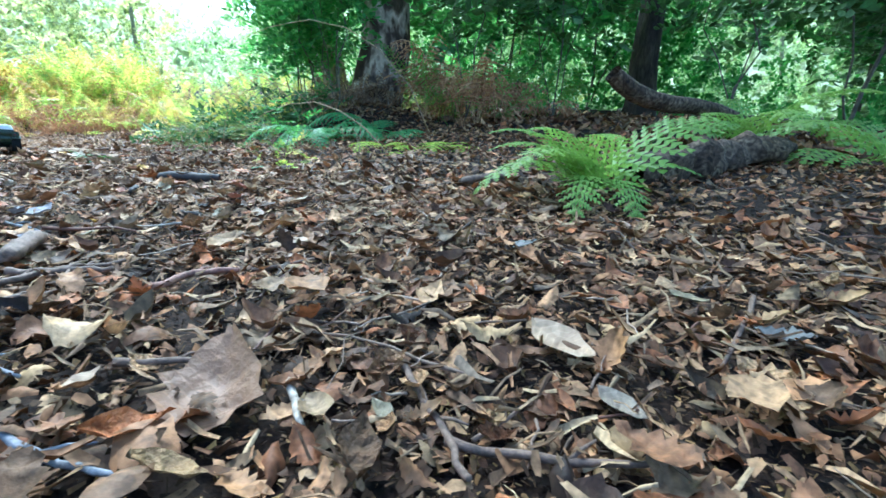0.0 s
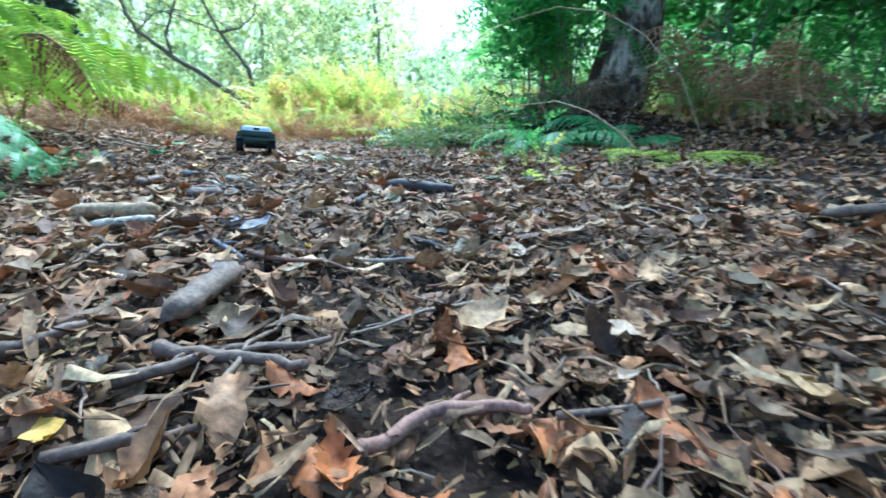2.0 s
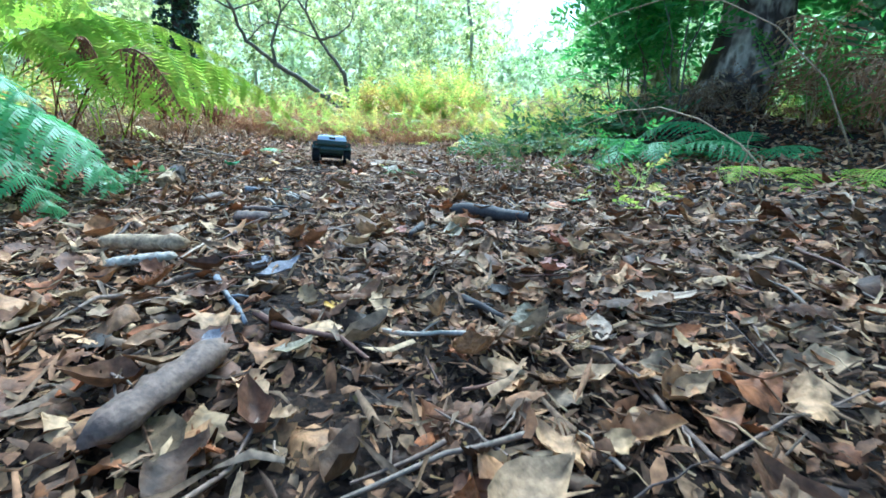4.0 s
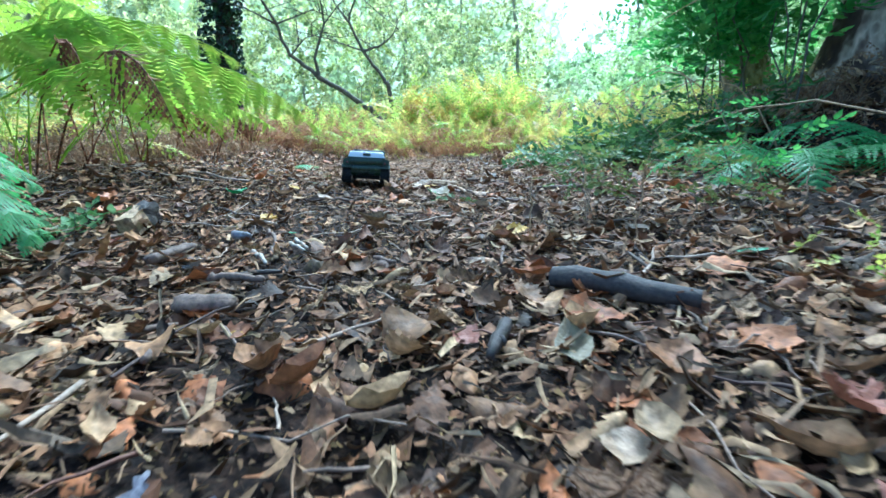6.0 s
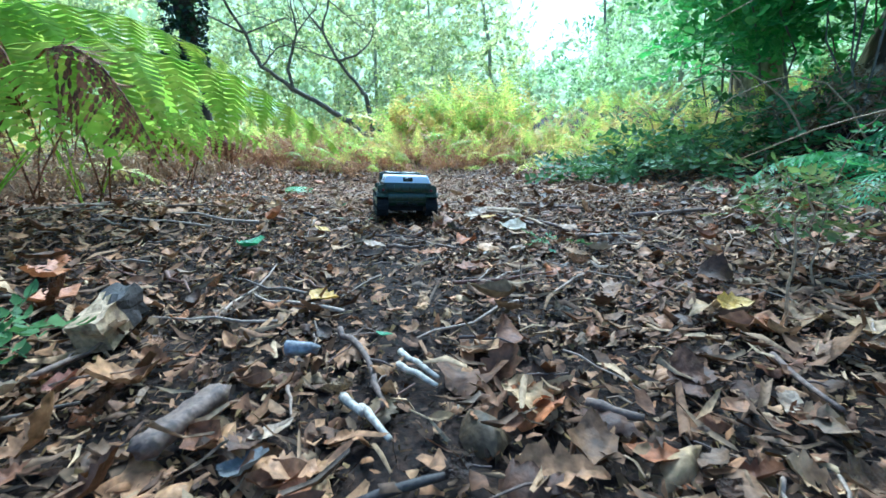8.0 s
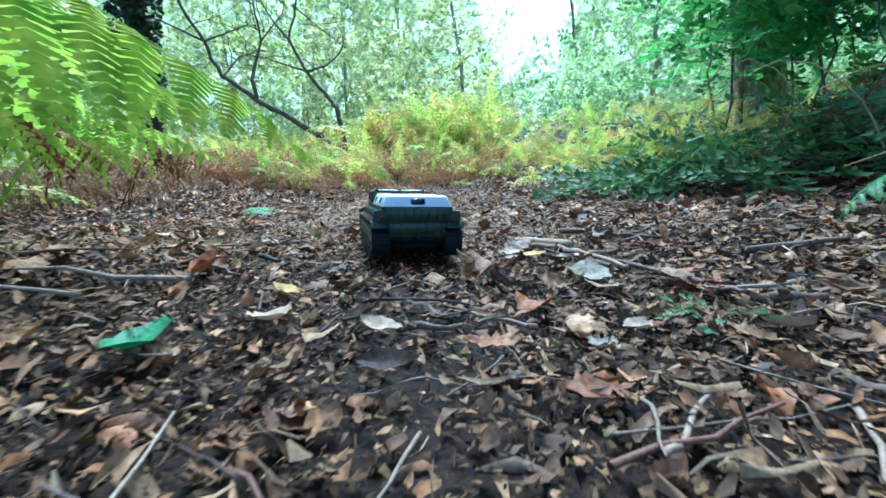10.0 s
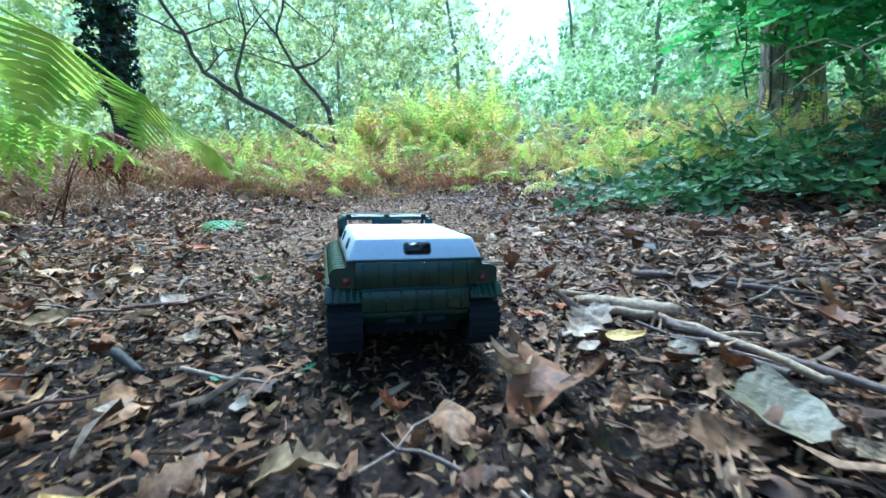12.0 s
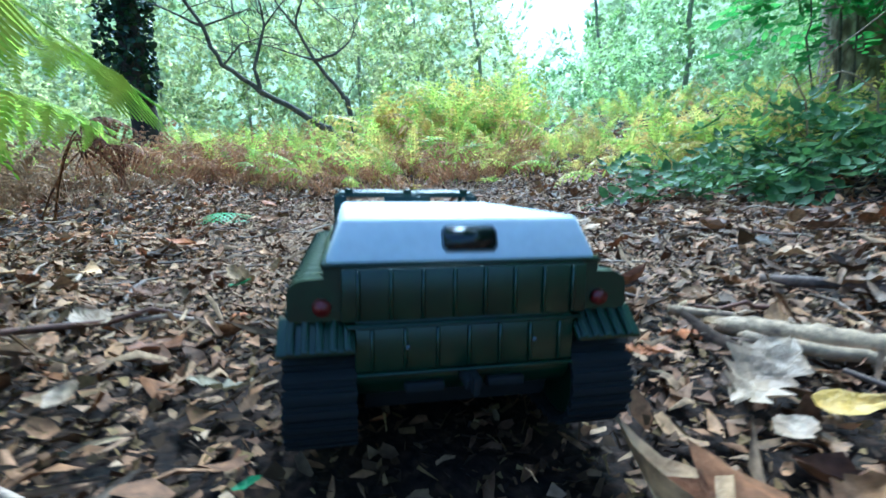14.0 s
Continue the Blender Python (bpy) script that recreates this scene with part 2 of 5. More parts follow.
# ---- mesh helpers ----
def mesh_of(name, verts, faces, mat, smooth=True):
    """Mesh from a vertex array and one face array of equal-sided faces."""
    verts, faces = np.asarray(verts, np.float32), np.asarray(faces, np.int32)
    me = bpy.data.meshes.new(name)
    k = faces.shape[1]
    me.vertices.add(len(verts))
    me.vertices.foreach_set("co", verts.ravel())
    me.loops.add(faces.size)
    me.loops.foreach_set("vertex_index", faces.ravel())
    me.polygons.add(len(faces))
    me.polygons.foreach_set("loop_start", np.arange(0, faces.size, k, dtype=np.int32))
    me.polygons.foreach_set("use_smooth", np.full(len(faces), smooth))
    me.update(calc_edges=True)
    me.materials.append(mat)
    return me


def spread(tv, tf, mats):
    """Copies of a template (vertices, faces) under many 4x4 matrices, as one vertex and face array."""
    tv, tf, mats = np.asarray(tv, float), np.asarray(tf, int), np.asarray(mats, float)
    v = np.einsum("nij,vj->nvi", mats[:, :3, :3], tv) + mats[:, None, :3, 3]
    f = tf[None] + (np.arange(len(mats)) * len(tv))[:, None, None]
    return v.reshape(-1, 3), f.reshape(-1, tf.shape[1])


def turns(rng, n, tilt, scale, pos, yaw=None, flip=0.0, stretch=0.15):
    """Matrices: random yaw, tilt up to about tilt radians, scales and places."""
    yaw = rng.uniform(0, 2 * np.pi, n) if yaw is None else yaw
    a, b = rng.normal(0, tilt, n), rng.normal(0, tilt, n)
    a = np.where(rng.random(n) < flip, a + np.pi, a)
    cz, sz, cx, sx, cy, sy = np.cos(yaw), np.sin(yaw), np.cos(a), np.sin(a), np.cos(b), np.sin(b)
    o, l = np.zeros(n), np.ones(n)
    Z = np.stack([cz, -sz, o, sz, cz, o, o, o, l], -1).reshape(-1, 3, 3)
    X = np.stack([l, o, o, o, cx, -sx, o, sx, cx], -1).reshape(-1, 3, 3)
    Y = np.stack([cy, o, sy, o, l, o, -sy, o, cy], -1).reshape(-1, 3, 3)
    S = np.stack([scale * (1 + rng.uniform(-stretch, stretch, n)), scale, scale], -1)
    m = np.zeros((n, 4, 4))
    m[:, :3, :3] = (Z @ X @ Y) * S[:, None, :]
    m[:, :3, 3], m[:, 3, 3] = pos, 1
    return m


def blade(widths, fold=0.25, curl=0.3, twist=0.0, columns=1):
    """A leaf one long: a midrib with edges, folded along the rib and curled along its length; with more columns the edges roll."""
    n, v, f = len(widths), [], []
    across = [k / columns for k in range(-columns, columns + 1)]
    for i, w in enumerate(widths):
        s = i / (n - 1)
        y, z = s - 0.5, curl * (s - 0.4) ** 2 * 1.2
        t = twist * (s - 0.5)
        for c in across:
            ww = c * w / 2
            lift = abs(ww) * fold * (abs(c) if columns > 1 else 1.0) * (1.5 if columns > 1 else 1.0)
            v.append((ww * math.cos(t), y - 0.02 * w * (c == 0), z + lift + ww * math.sin(t)))
    m = len(across)
    for i in range(n - 1):
        for k in range(m - 1):
            a = m * i + k
            f.append((a, a + 1, a + m + 1, a + m))
    return np.array(v), np.array(f)


def tube_arrays(points, radii, sides=6, cap=True):
    """A tapered tube along points."""
    pts = [Vector(p) for p in points]
    v, f = [], []
    up = Vector((0.31, 0.2, 0.93))
    for i, p in enumerate(pts):
        d = (pts[min(i + 1, len(pts) - 1)] - pts[max(i - 1, 0)]).normalized()
        a = d.cross(up)
        a = (a if a.length > 1e-3 else d.cross(Vector((1, 0, 0)))).normalized()
        b = d.cross(a)
        for k in range(sides):
            t = 2 * math.pi * k / sides
            v.append(tuple(p + float(radii[i]) * (math.cos(t) * a + math.sin(t) * b)))
    for i in range(len(pts) - 1):
        for k in range(sides):
            a, b = i * sides + k, i * sides + (k + 1) % sides
            f.append((a, b, b + sides, a + sides))
    if cap and sides == 6:
        e = (len(pts) - 1) * sides
        f += [(0, 5, 4, 3), (0, 3, 2, 1), (e, e + 1, e + 2, e + 3), (e, e + 3, e + 4, e + 5)]
    return np.array(v), np.array(f)


def joined(chunks):
    """One vertex and face array from several."""
    vs, fs, at = [], [], 0
    for v, f in chunks:
        vs.append(v)
        fs.append(np.asarray(f) + at)
        at += len(v)
    return np.concatenate(vs), np.concatenate(fs)


def bent(p, q, n, wob, rng, sag=0.0):
    """Points from p to q with wobble."""
    p, q = np.array(p, float), np.array(q, float)
    s = np.linspace(0, 1, n)[:, None]
    pts = p + (q - p) * s
    w = rng.normal(0, wob, (n, 3)) * np.sin(np.pi * np.clip(s, 0.02, 0.98)) ** 0.5
    pts += w
    pts[:, 2] -= sag * (4 * s * (1 - s))[:, 0]
    return pts


def part(name, bm, mat, parent, label="", smooth=True):
    """A bmesh as one mesh object under a thing or a part."""
    me = bpy.data.meshes.new(name)
    bm.normal_update()
    bm.to_mesh(me)
    bm.free()
    for p in me.polygons:
        p.use_smooth = smooth
    if mat:
        me.materials.append(mat)
    ob = new(name, me)
    ob.parent = parent
    if label:
        tagged(ob, label)
    return ob


def part_of(name, me, parent, m=None, label=""):
    ob = new(name, me)
    ob.parent = parent
    if m is not None:
        ob.matrix_basis = m
    if label:
        tagged(ob, label)
    return ob


# ---- ground ----
near_x = np.arange(-5.0, 3.2, 0.045)
near_y = np.arange(0.2, 6.6, 0.045)
out = np.cumsum(0.06 * 1.28 ** np.arange(30))
gx = np.concatenate([near_x[0] - out[::-1], near_x, near_x[-1] + out])
gy = np.concatenate([near_y[0] - out[::-1], near_y, near_y[-1] + out])
X, Y = np.meshgrid(gx, gy)
rough_rng = np.random.default_rng(3)
Z = gh(X, Y) + rough_rng.normal(0, 0.0025, X.shape) - 0.004
idx = np.arange(X.size).reshape(X.shape)
gf = np.stack([idx[:-1, :-1], idx[:-1, 1:], idx[1:, 1:], idx[1:, :-1]], -1).reshape(-1, 4)
ground = tagged(new("ground", mesh_of("ground", np.stack([X, Y, Z], -1).reshape(-1, 3), gf, M_soil)), "dark brown woodland soil under fallen leaves", "ground", kind="structure")

# ---- leaf litter ----
TRAIL = np.array([(0.55, 0.7), (0.4, 1.1), (0.15, 1.6), (-0.5, 2.0), (-1.1, 2.6), (-1.9, 3.6), (-2.9, 4.6)])


def from_trail(x, y):
    """Distance from the trail's line."""
    p = np.stack([x, y], -1)
    best = np.full(len(p), 1e9)
    for a, b in zip(TRAIL[:-1], TRAIL[1:]):
        s = np.clip(((p - a) @ (b - a)) / ((b - a) @ (b - a)), 0, 1)
        best = np.minimum(best, np.linalg.norm(p - a - s[:, None] * (b - a), axis=1))
    return best


rng = np.random.default_rng(11)
OAK = [0.04, 0.17, 0.12, 0.33, 0.23, 0.47, 0.32, 0.56, 0.40, 0.51, 0.31, 0.29, 0.06]
OVATE = [0.02, 0.32, 0.52, 0.54, 0.42, 0.24, 0.02]
MAPLE = [0.05, 0.42, 0.56, 0.80, 0.66, 0.78, 0.52, 0.46, 0.24, 0.05]
SCRAP = [0.3, 0.55, 0.2]
SIMPLE = [0.1, 0.55, 0.12]


def crumpled(t, amount, seed, ragged=0.12):
    """A leaf template with crinkles and a ragged outline."""
    r = np.random.default_rng(seed)
    v = t[0].copy()
    v[:, 2] += r.normal(0, amount, len(v))
    v[:, 0] *= 1 + r.uniform(-ragged, ragged, len(v)) * 2
    v[:, 1] += r.normal(0, ragged * 0.25, len(v))
    return v, t[1]


LEAVES = [crumpled(blade(w, fo, cu, tw, 2), 0.03, i, 0.09) for i, (w, fo, cu, tw) in enumerate([(OAK, 0.2, 0.3, 0.0), (OAK, -0.3, 0.6, 0.5), (OVATE, 0.3, 0.4, 0.2), (OVATE, 0.7, 1.0, -0.8), (MAPLE, 0.2, 0.4, 0.4), (MAPLE, -0.3, 0.8, -0.4), (OVATE, 0.4, 0.6, 0.5), (OAK, 0.6, 1.1, 0.9)])]
SMALL = [crumpled(blade(w, fo, cu, tw), 0.035, 20 + i, 0.13) for i, (w, fo, cu, tw) in enumerate([(SIMPLE, 0.3, 0.4, 0.0), (SIMPLE, -0.4, 0.8, 0.7), (SCRAP, 0.4, 0.6, -0.6), (SCRAP, 0.1, 0.2, 0.2), ([0.3, 0.6, 0.35], 0.3, 0.5, 0.4), ([0.1, 0.25, 0.2, 0.05], 0.5, 0.4, 0.3)])]
FLAKES = [crumpled(blade(w, fo, cu, tw), 0.05, 40 + i, 0.2) for i, (w, fo, cu, tw) in enumerate([([0.08, 0.62, 0.08], 0.3, 0.5, 0.2), ([0.2, 0.66, 0.1], -0.3, 0.6, 0.5), ([0.05, 0.5, 0.3], 0.5, 0.8, -0.5), ([0.3, 0.6, 0.05], 0.2, 0.9, 0.7)])]
CAR = (-1.312, 2.855, 47.2)  # where the toy stands and how it is turned


def under_car(x, y, grow=0.0):
    a = radians(CAR[2])
    dx, dy = x - CAR[0], y - CAR[1]
    lx, ly = dx * math.cos(a) + dy * math.sin(a), -dx * math.sin(a) + dy * math.cos(a)
    return (abs(lx) < 0.079 + grow) & (abs(ly) < 0.158 + grow)


def strew(name, label, templates, per_m2, dmin, dmax, size, tilt, lift, thin=0.0, mat=M_litter, below=False, early=1.0, late=1.0, beyond=-9.0, strip=9.0):
    """A layer of loose pieces lying within a band of distances from the trail."""
    lo, hi = TRAIL.min(0) - dmax, TRAIL.max(0) + dmax
    n = int(per_m2 * (hi - lo).prod())
    x, y = rng.uniform(lo[0], hi[0], n), rng.uniform(lo[1], hi[1], n)
    d = from_trail(x, y) + rng.normal(0, 0.06, n)
    u, v = along(x, y)
    bare = np.exp(-((u + 0.12) / 0.42) ** 2) * (v > -0.9) * np.clip((v + 0.9) / 0.6, 0, 1)
    share = early + (late - early) * np.clip((v + 0.75) / 0.5, 0, 1)
    keep = (y + np.abs(rng.normal(0, 0.7 if dmin > 0.5 else 0.25, n)) > 0.95 - 0.25 * (x - 0.4)) & (v + rng.normal(0, 0.2, n) > beyond) & (np.abs(u + 0.15 + rng.normal(0, 0.08, n)) < strip) & (rng.random(n) < share) & (d >= dmin) & (d < dmax) & (rng.random(n) > thin * bare) & (below | ~under_car(x, y, -0.01))
    trod = (v > 0.85) & (np.abs(u + 0.15 + rng.normal(0, 0.08, n)) < 0.3) & (beyond < -5)
    keep &= ~trod | (rng.random(n) > 0.62)
    x, y = x[keep], y[keep]
    n = len(x)
    s = size[0] * (size[1] / size[0]) ** rng.random(n)
    s = np.where(under_car(x, y, 0.02), np.minimum(s, 0.011), s)
    z = gh(x, y) + np.abs(rng.normal(0, lift, n)) * np.where(under_car(x, y, 0.01), 0.3, 1) + 0.10 * s
    which = rng.integers(0, len(templates), n)
    chunks = []
    for k, (tv, tf) in enumerate(templates):
        m = which == k
        chunks.append(spread(tv, tf, turns(rng, m.sum(), tilt, s[m], np.stack([x, y, z], -1)[m], flip=0.5, stretch=0.25)))
    v, f = joined(chunks)
    return tagged(new(name, mesh_of(name, v, f, mat)), label, "leaf litter", kind="stuff")


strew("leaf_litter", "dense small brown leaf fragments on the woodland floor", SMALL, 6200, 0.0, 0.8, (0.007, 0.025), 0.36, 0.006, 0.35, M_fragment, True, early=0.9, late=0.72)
STEMS = [crumpled(blade(w, fo, cu, tw), 0.03, 60 + i, 0.2) for i, (w, fo, cu, tw) in enumerate([([0.05, 0.09, 0.04], 0.4, 0.3, 0.2), ([0.1, 0.16, 0.06], 0.6, 0.5, 0.8), ([0.03, 0.06, 0.05], 0.3, 0.5, -0.5), ([0.14, 0.2, 0.12], -0.5, 0.3, 0.5)])]
strew("leaf_litter", "dry leaf stalks and narrow bark shreds on the floor", STEMS, 2000, 0.0, 0.8, (0.015, 0.05), 0.24, 0.009, 0.2, M_shred, late=0.45)
strew("leaf_litter", "broad flat tan and brown leaves lying on the litter", LEAVES[:6], 180, 0.0, 0.9, (0.036, 0.064), 0.14, 0.01, 0.5, M_litter, late=0.35)
strew("leaf_litter", "curled brown fallen leaves on the woodland floor", LEAVES, 820, 0.0, 0.85, (0.022, 0.055), 0.2, 0.005, 0.6, late=0.36)
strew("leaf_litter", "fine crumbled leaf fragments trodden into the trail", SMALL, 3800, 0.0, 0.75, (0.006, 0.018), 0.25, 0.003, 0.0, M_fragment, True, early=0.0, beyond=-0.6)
strew("leaf_litter", "brown and tan fallen leaves beside the trail", FLAKES, 1500, 0.8, 2.2, (0.014, 0.045), 0.26, 0.006, 0.6)
strew("leaf_litter", "brown fallen leaves further off among the ferns", FLAKES, 300, 2.2, 4.8, (0.04, 0.09), 0.4, 0.008, 0.3)
CRUMBS = [(np.array([(-0.25, -0.5, 0.0), (0.22, -0.42, 0.06), (0.12, 0.5, 0.0), (-0.1, 0.4, 0.08)]), np.array([(0, 1, 2, 3)])), (np.array([(-0.08, -0.5, 0.05), (0.06, -0.5, 0.0), (0.03, 0.5, 0.1), (-0.03, 0.5, 0.0)]), np.array([(0, 1, 2, 3)])), (np.array([(-0.12, -0.4, 0.05), (0.2, -0.3, 0.0), (0.32, 0.4, 0.1), (-0.3, 0.45, 0.0)]), np.array([(0, 1, 2, 3)]))]
strew("litter_crumbs", "crumbled bits of leaf and wood on bare soil", CRUMBS, 27000, 0.0, 0.45, (0.003, 0.011), 0.5, 0.003, 0.0, M_crumb, True)
strew("litter_crumbs", "crumbled bits of leaf beside the trail", CRUMBS, 13000, 0.45, 1.0, (0.005, 0.014), 0.5, 0.002, 0.0, M_crumb)

strew("trodden_earth", "pale crumbled earth and leaf dust on the trodden trail", CRUMBS, 42000, 0.0, 0.3, (0.005, 0.015), 0.25, 0.005, 0.0, M_dust, beyond=0.55)

# leaves on the floor behind and away from the trail
n = 5200
x, y = rng.uniform(-4.5, 5.0, n), rng.uniform(-3.5, 2.2, n)
k = (from_trail(x, y) > 0.75) & (y < 1.15 - 0.25 * (x - 0.4) + rng.normal(0, 0.25, n))
x, y = x[k], y[k]
pos = np.stack([x, y, gh(x, y) + 0.012], -1)
which = rng.integers(0, len(FLAKES), len(x))
v, f = joined([spread(tv, tf, turns(rng, (which == i).sum(), 0.3, rng.uniform(0.03, 0.075, (which == i).sum()), pos[which == i], flip=0.5, stretch=0.25)) for i, (tv, tf) in enumerate(FLAKES)])
tagged(new("leaf_litter", mesh_of("leaf_litter", v, f, M_litter)), "scattered brown fallen leaves on dark woodland soil", "leaf litter", kind="stuff")

# twigs
chunks = []
for i in range(2600):
    x, y = rng.uniform(-3.4, 1.7), rng.uniform(0.8, 4.8)
    if from_trail(np.array([x]), np.array([y]))[0] > 1.3 or under_car(np.array([x]), np.array([y]), 0.08)[0]:
        continue
    L, a = 0.025 * 7 ** (rng.random() ** 1.6), rng.uniform(0, 2 * math.pi)
    r = 0.0009 + 0.0022 * rng.random() * L / 0.1
    p = (x, y, gz(x, y) + 0.008 + r)
    q = (x + L * math.cos(a), y + L * math.sin(a), gz(x + L * math.cos(a), y + L * math.sin(a)) + 0.008 + rng.uniform(0, 0.012))
    chunks.append(tube_arrays(bent(p, q, 5, L * 0.03, rng), np.linspace(r, r * 0.45, 5), 5, False))
v, f = joined(chunks)
tagged(new("twigs", mesh_of("twigs", v, f, M_twig_stuff)), "thin dead twigs scattered on the leaf litter", "twigs", kind="stuff")


# ---- ferns ----
def frond(pairs=18, fine=8, rise=0.9, fall=-0.5, width=0.34, droop=0.25, stipe=0.25, seed=0, slim=1.0, wild=0.4, rib=None, roll=0.0):
    """A fern frond: a stalk, a bending rib (one long, or along the three points of rib), and paired side leaflets cut into lobes."""
    r = np.random.default_rng(seed)
    pts, p = [], np.zeros(3)
    N = 24
    for i in range(N + 1):
        pts.append(p.copy())
        s = i / N
        a = rise + (fall - rise) * s ** 1.3
        p = p + np.array((0, math.cos(a), math.sin(a))) / N
    pts, axis, whole = np.array(pts), np.array((1.0, 0, 0)), 1.0
    if rib is not None:
        t = np.linspace(0, 1, N + 1)[:, None]
        a, b, c = (np.array(q, float) for q in rib)
        pts = (1 - t) ** 2 * a + 2 * t * (1 - t) * b + t * t * c
        axis = np.cross(c - a, (0, 0, 1.0))
        axis /= np.linalg.norm(axis)
        whole = np.linalg.norm(np.diff(pts, axis=0), axis=1).sum()
    chunks = [tube_arrays(pts[::3], np.linspace(0.0065, 0.0012, len(pts[::3])) * min(whole, 0.6), 3, False)]
    V, F = [], []
    for i in range(pairs):
        s = stipe + (1 - stipe) * (i + 0.5) / pairs
        k = s * N
        j = min(int(k), N - 1)
        base = pts[j] + (pts[j + 1] - pts[j]) * (k - j)
        d = pts[j + 1] - pts[j]
        d = d / np.linalg.norm(d)
        up = np.cross(axis, d)
        q = (s - stipe) / (1 - stipe)
        L = width * (1 - q) ** 0.75 * (0.55 + 0.45 * min(1, q / 0.2)) * r.uniform(0.88, 1.08)
        gap = whole * (1 - stipe) / pairs * 0.92
        for side in (-1, 1):
            lean = (0.35 if rib is None else 0.22) + 0.25 * q + r.normal(0, 0.06 if rib is None else 0.11)
            dip = (roll if side > 0 else 0.15 * roll) + r.normal(0, 0.16 if rib is not None else 0.0)
            wing = side * math.cos(dip) * axis - math.sin(dip) * up
            out = math.cos(lean) * wing + d * math.sin(lean)
            sag = droop * r.uniform(1 - wild, 1 + wild)
            if fine <= 1:
                w = gap * 0.62 * slim
                a = base + out * L * 0.5 - up * sag * L * 0.18
                t = base + out * L - up * sag * L * 0.6
                n = len(V)
                V += [base - d * w * 0.4, base + d * w * 0.4, a + d * w * 0.55, t, a - d * w * 0.55]
                F += [(n, n + 1, n + 2, n + 4), (n + 4, n + 2, n + 3, n + 3)]
                continue
            for m in range(fine):
                c0, c1 = m / fine, (m + (0.8 if fine < 4 else 0.97)) / fine
                lw = slim * gap * 0.62 * (1 - (c0 * 0.92) ** 1.25) * r.uniform(0.85, 1.1)
                e0 = base + out * L * c0 - up * sag * L * c0 * c0
                e1 = base + out * L * c1 - up * sag * L * c1 * c1
                tip = out * L * 0.35 / fine
                for dd in (-1, 1):
                    n = len(V)
                    bend = -up * lw * 0.25
                    end = (e0 + e1) / 2 + d * dd * lw + tip + bend
                    V += [e0, e1, end + (e1 - e0) * 0.22, end - (e1 - e0) * 0.22]
                    F.append((n, n + 1, n + 2, n + 3))
    V, F = np.array(V), np.array(F)
    if fine <= 1:
        keep = F[:, 2] != F[:, 3]
        tri = F[~keep]
        F = np.concatenate([F[keep], np.stack([tri[:, 0], tri[:, 1], tri[:, 2], tri[:, 2]], -1)])
        # a pointed tip: the last corner sits just beside the tip
        V = np.concatenate([V, V[tri[:, 2]] + (0, 0, 0.001)])
        F[len(F) - len(tri):, 3] = np.arange(len(V) - len(tri), len(V))
    return joined([chunks[0], (V, F)])


FRONDS = [mesh_of("frond", *frond(18, 9, 0.9, -0.6, 0.36, 0.3, 0.28, 1), M_fern), mesh_of("frond", *frond(20, 9, 0.8, -1.1, 0.34, 0.35, 0.2, 2), M_fern), mesh_of("frond", *frond(16, 8, 1.1, -0.3, 0.38, 0.25, 0.3, 3), M_fern)]
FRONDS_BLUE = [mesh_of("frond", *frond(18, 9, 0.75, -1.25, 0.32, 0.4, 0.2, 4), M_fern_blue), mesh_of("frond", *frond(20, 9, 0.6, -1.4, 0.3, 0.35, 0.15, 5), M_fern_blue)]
FRONDS_DEAD = [mesh_of("frond", *frond(15, 6, 1.2, -1.2, 0.24, 1.2, 0.3, 6, 0.62, 1.0), M_rust), mesh_of("frond", *frond(13, 6, 1.35, -1.5, 0.22, 1.5, 0.35, 7, 0.6, 1.2), M_rust), mesh_of("frond", *frond(14, 5, 1.4, 0.2, 0.2, 1.6, 0.3, 8, 0.55, 1.2), M_rust)]
FRONDS_SWORD = [mesh_of("frond", *frond(12, 5, 1.0, -0.5, 0.32, 0.15, 0.15, 9, 1.0), M_fern_sword), mesh_of("frond", *frond(12, 5, 0.8, -0.9, 0.3, 0.25, 0.15, 10, 1.0), M_fern_sword)]


def fern(x, y, fronds, label, meshes, group="ferns"):
    """A fern plant: fronds (yaw in degrees left of +y, length, pitch, lean) that spring from one root."""
    root = tagged(new("fern"), label, "fern", group)
    root.matrix_basis = pose(x, y, gz(x, y) - 0.01)
    for i, (yaw, size, pitch, roll) in enumerate(fronds):
        m = pose(0, 0, 0, 0, 0, yaw) @ pose(0, 0, 0, pitch, roll, 0) @ Matrix.Scale(size, 4)
        part_of("frond", meshes[i % len(meshes)], root, m)
    return root


def ring(n, size, seed, pitch=0, lo=0, hi=360):
    r = np.random.default_rng(seed)
    return [(lo + (hi - lo) * (i + r.uniform(-0.3, 0.3)) / n, size * r.uniform(0.7, 1.15), pitch + r.uniform(-14, 14), r.uniform(-12, 12)) for i in range(n)]


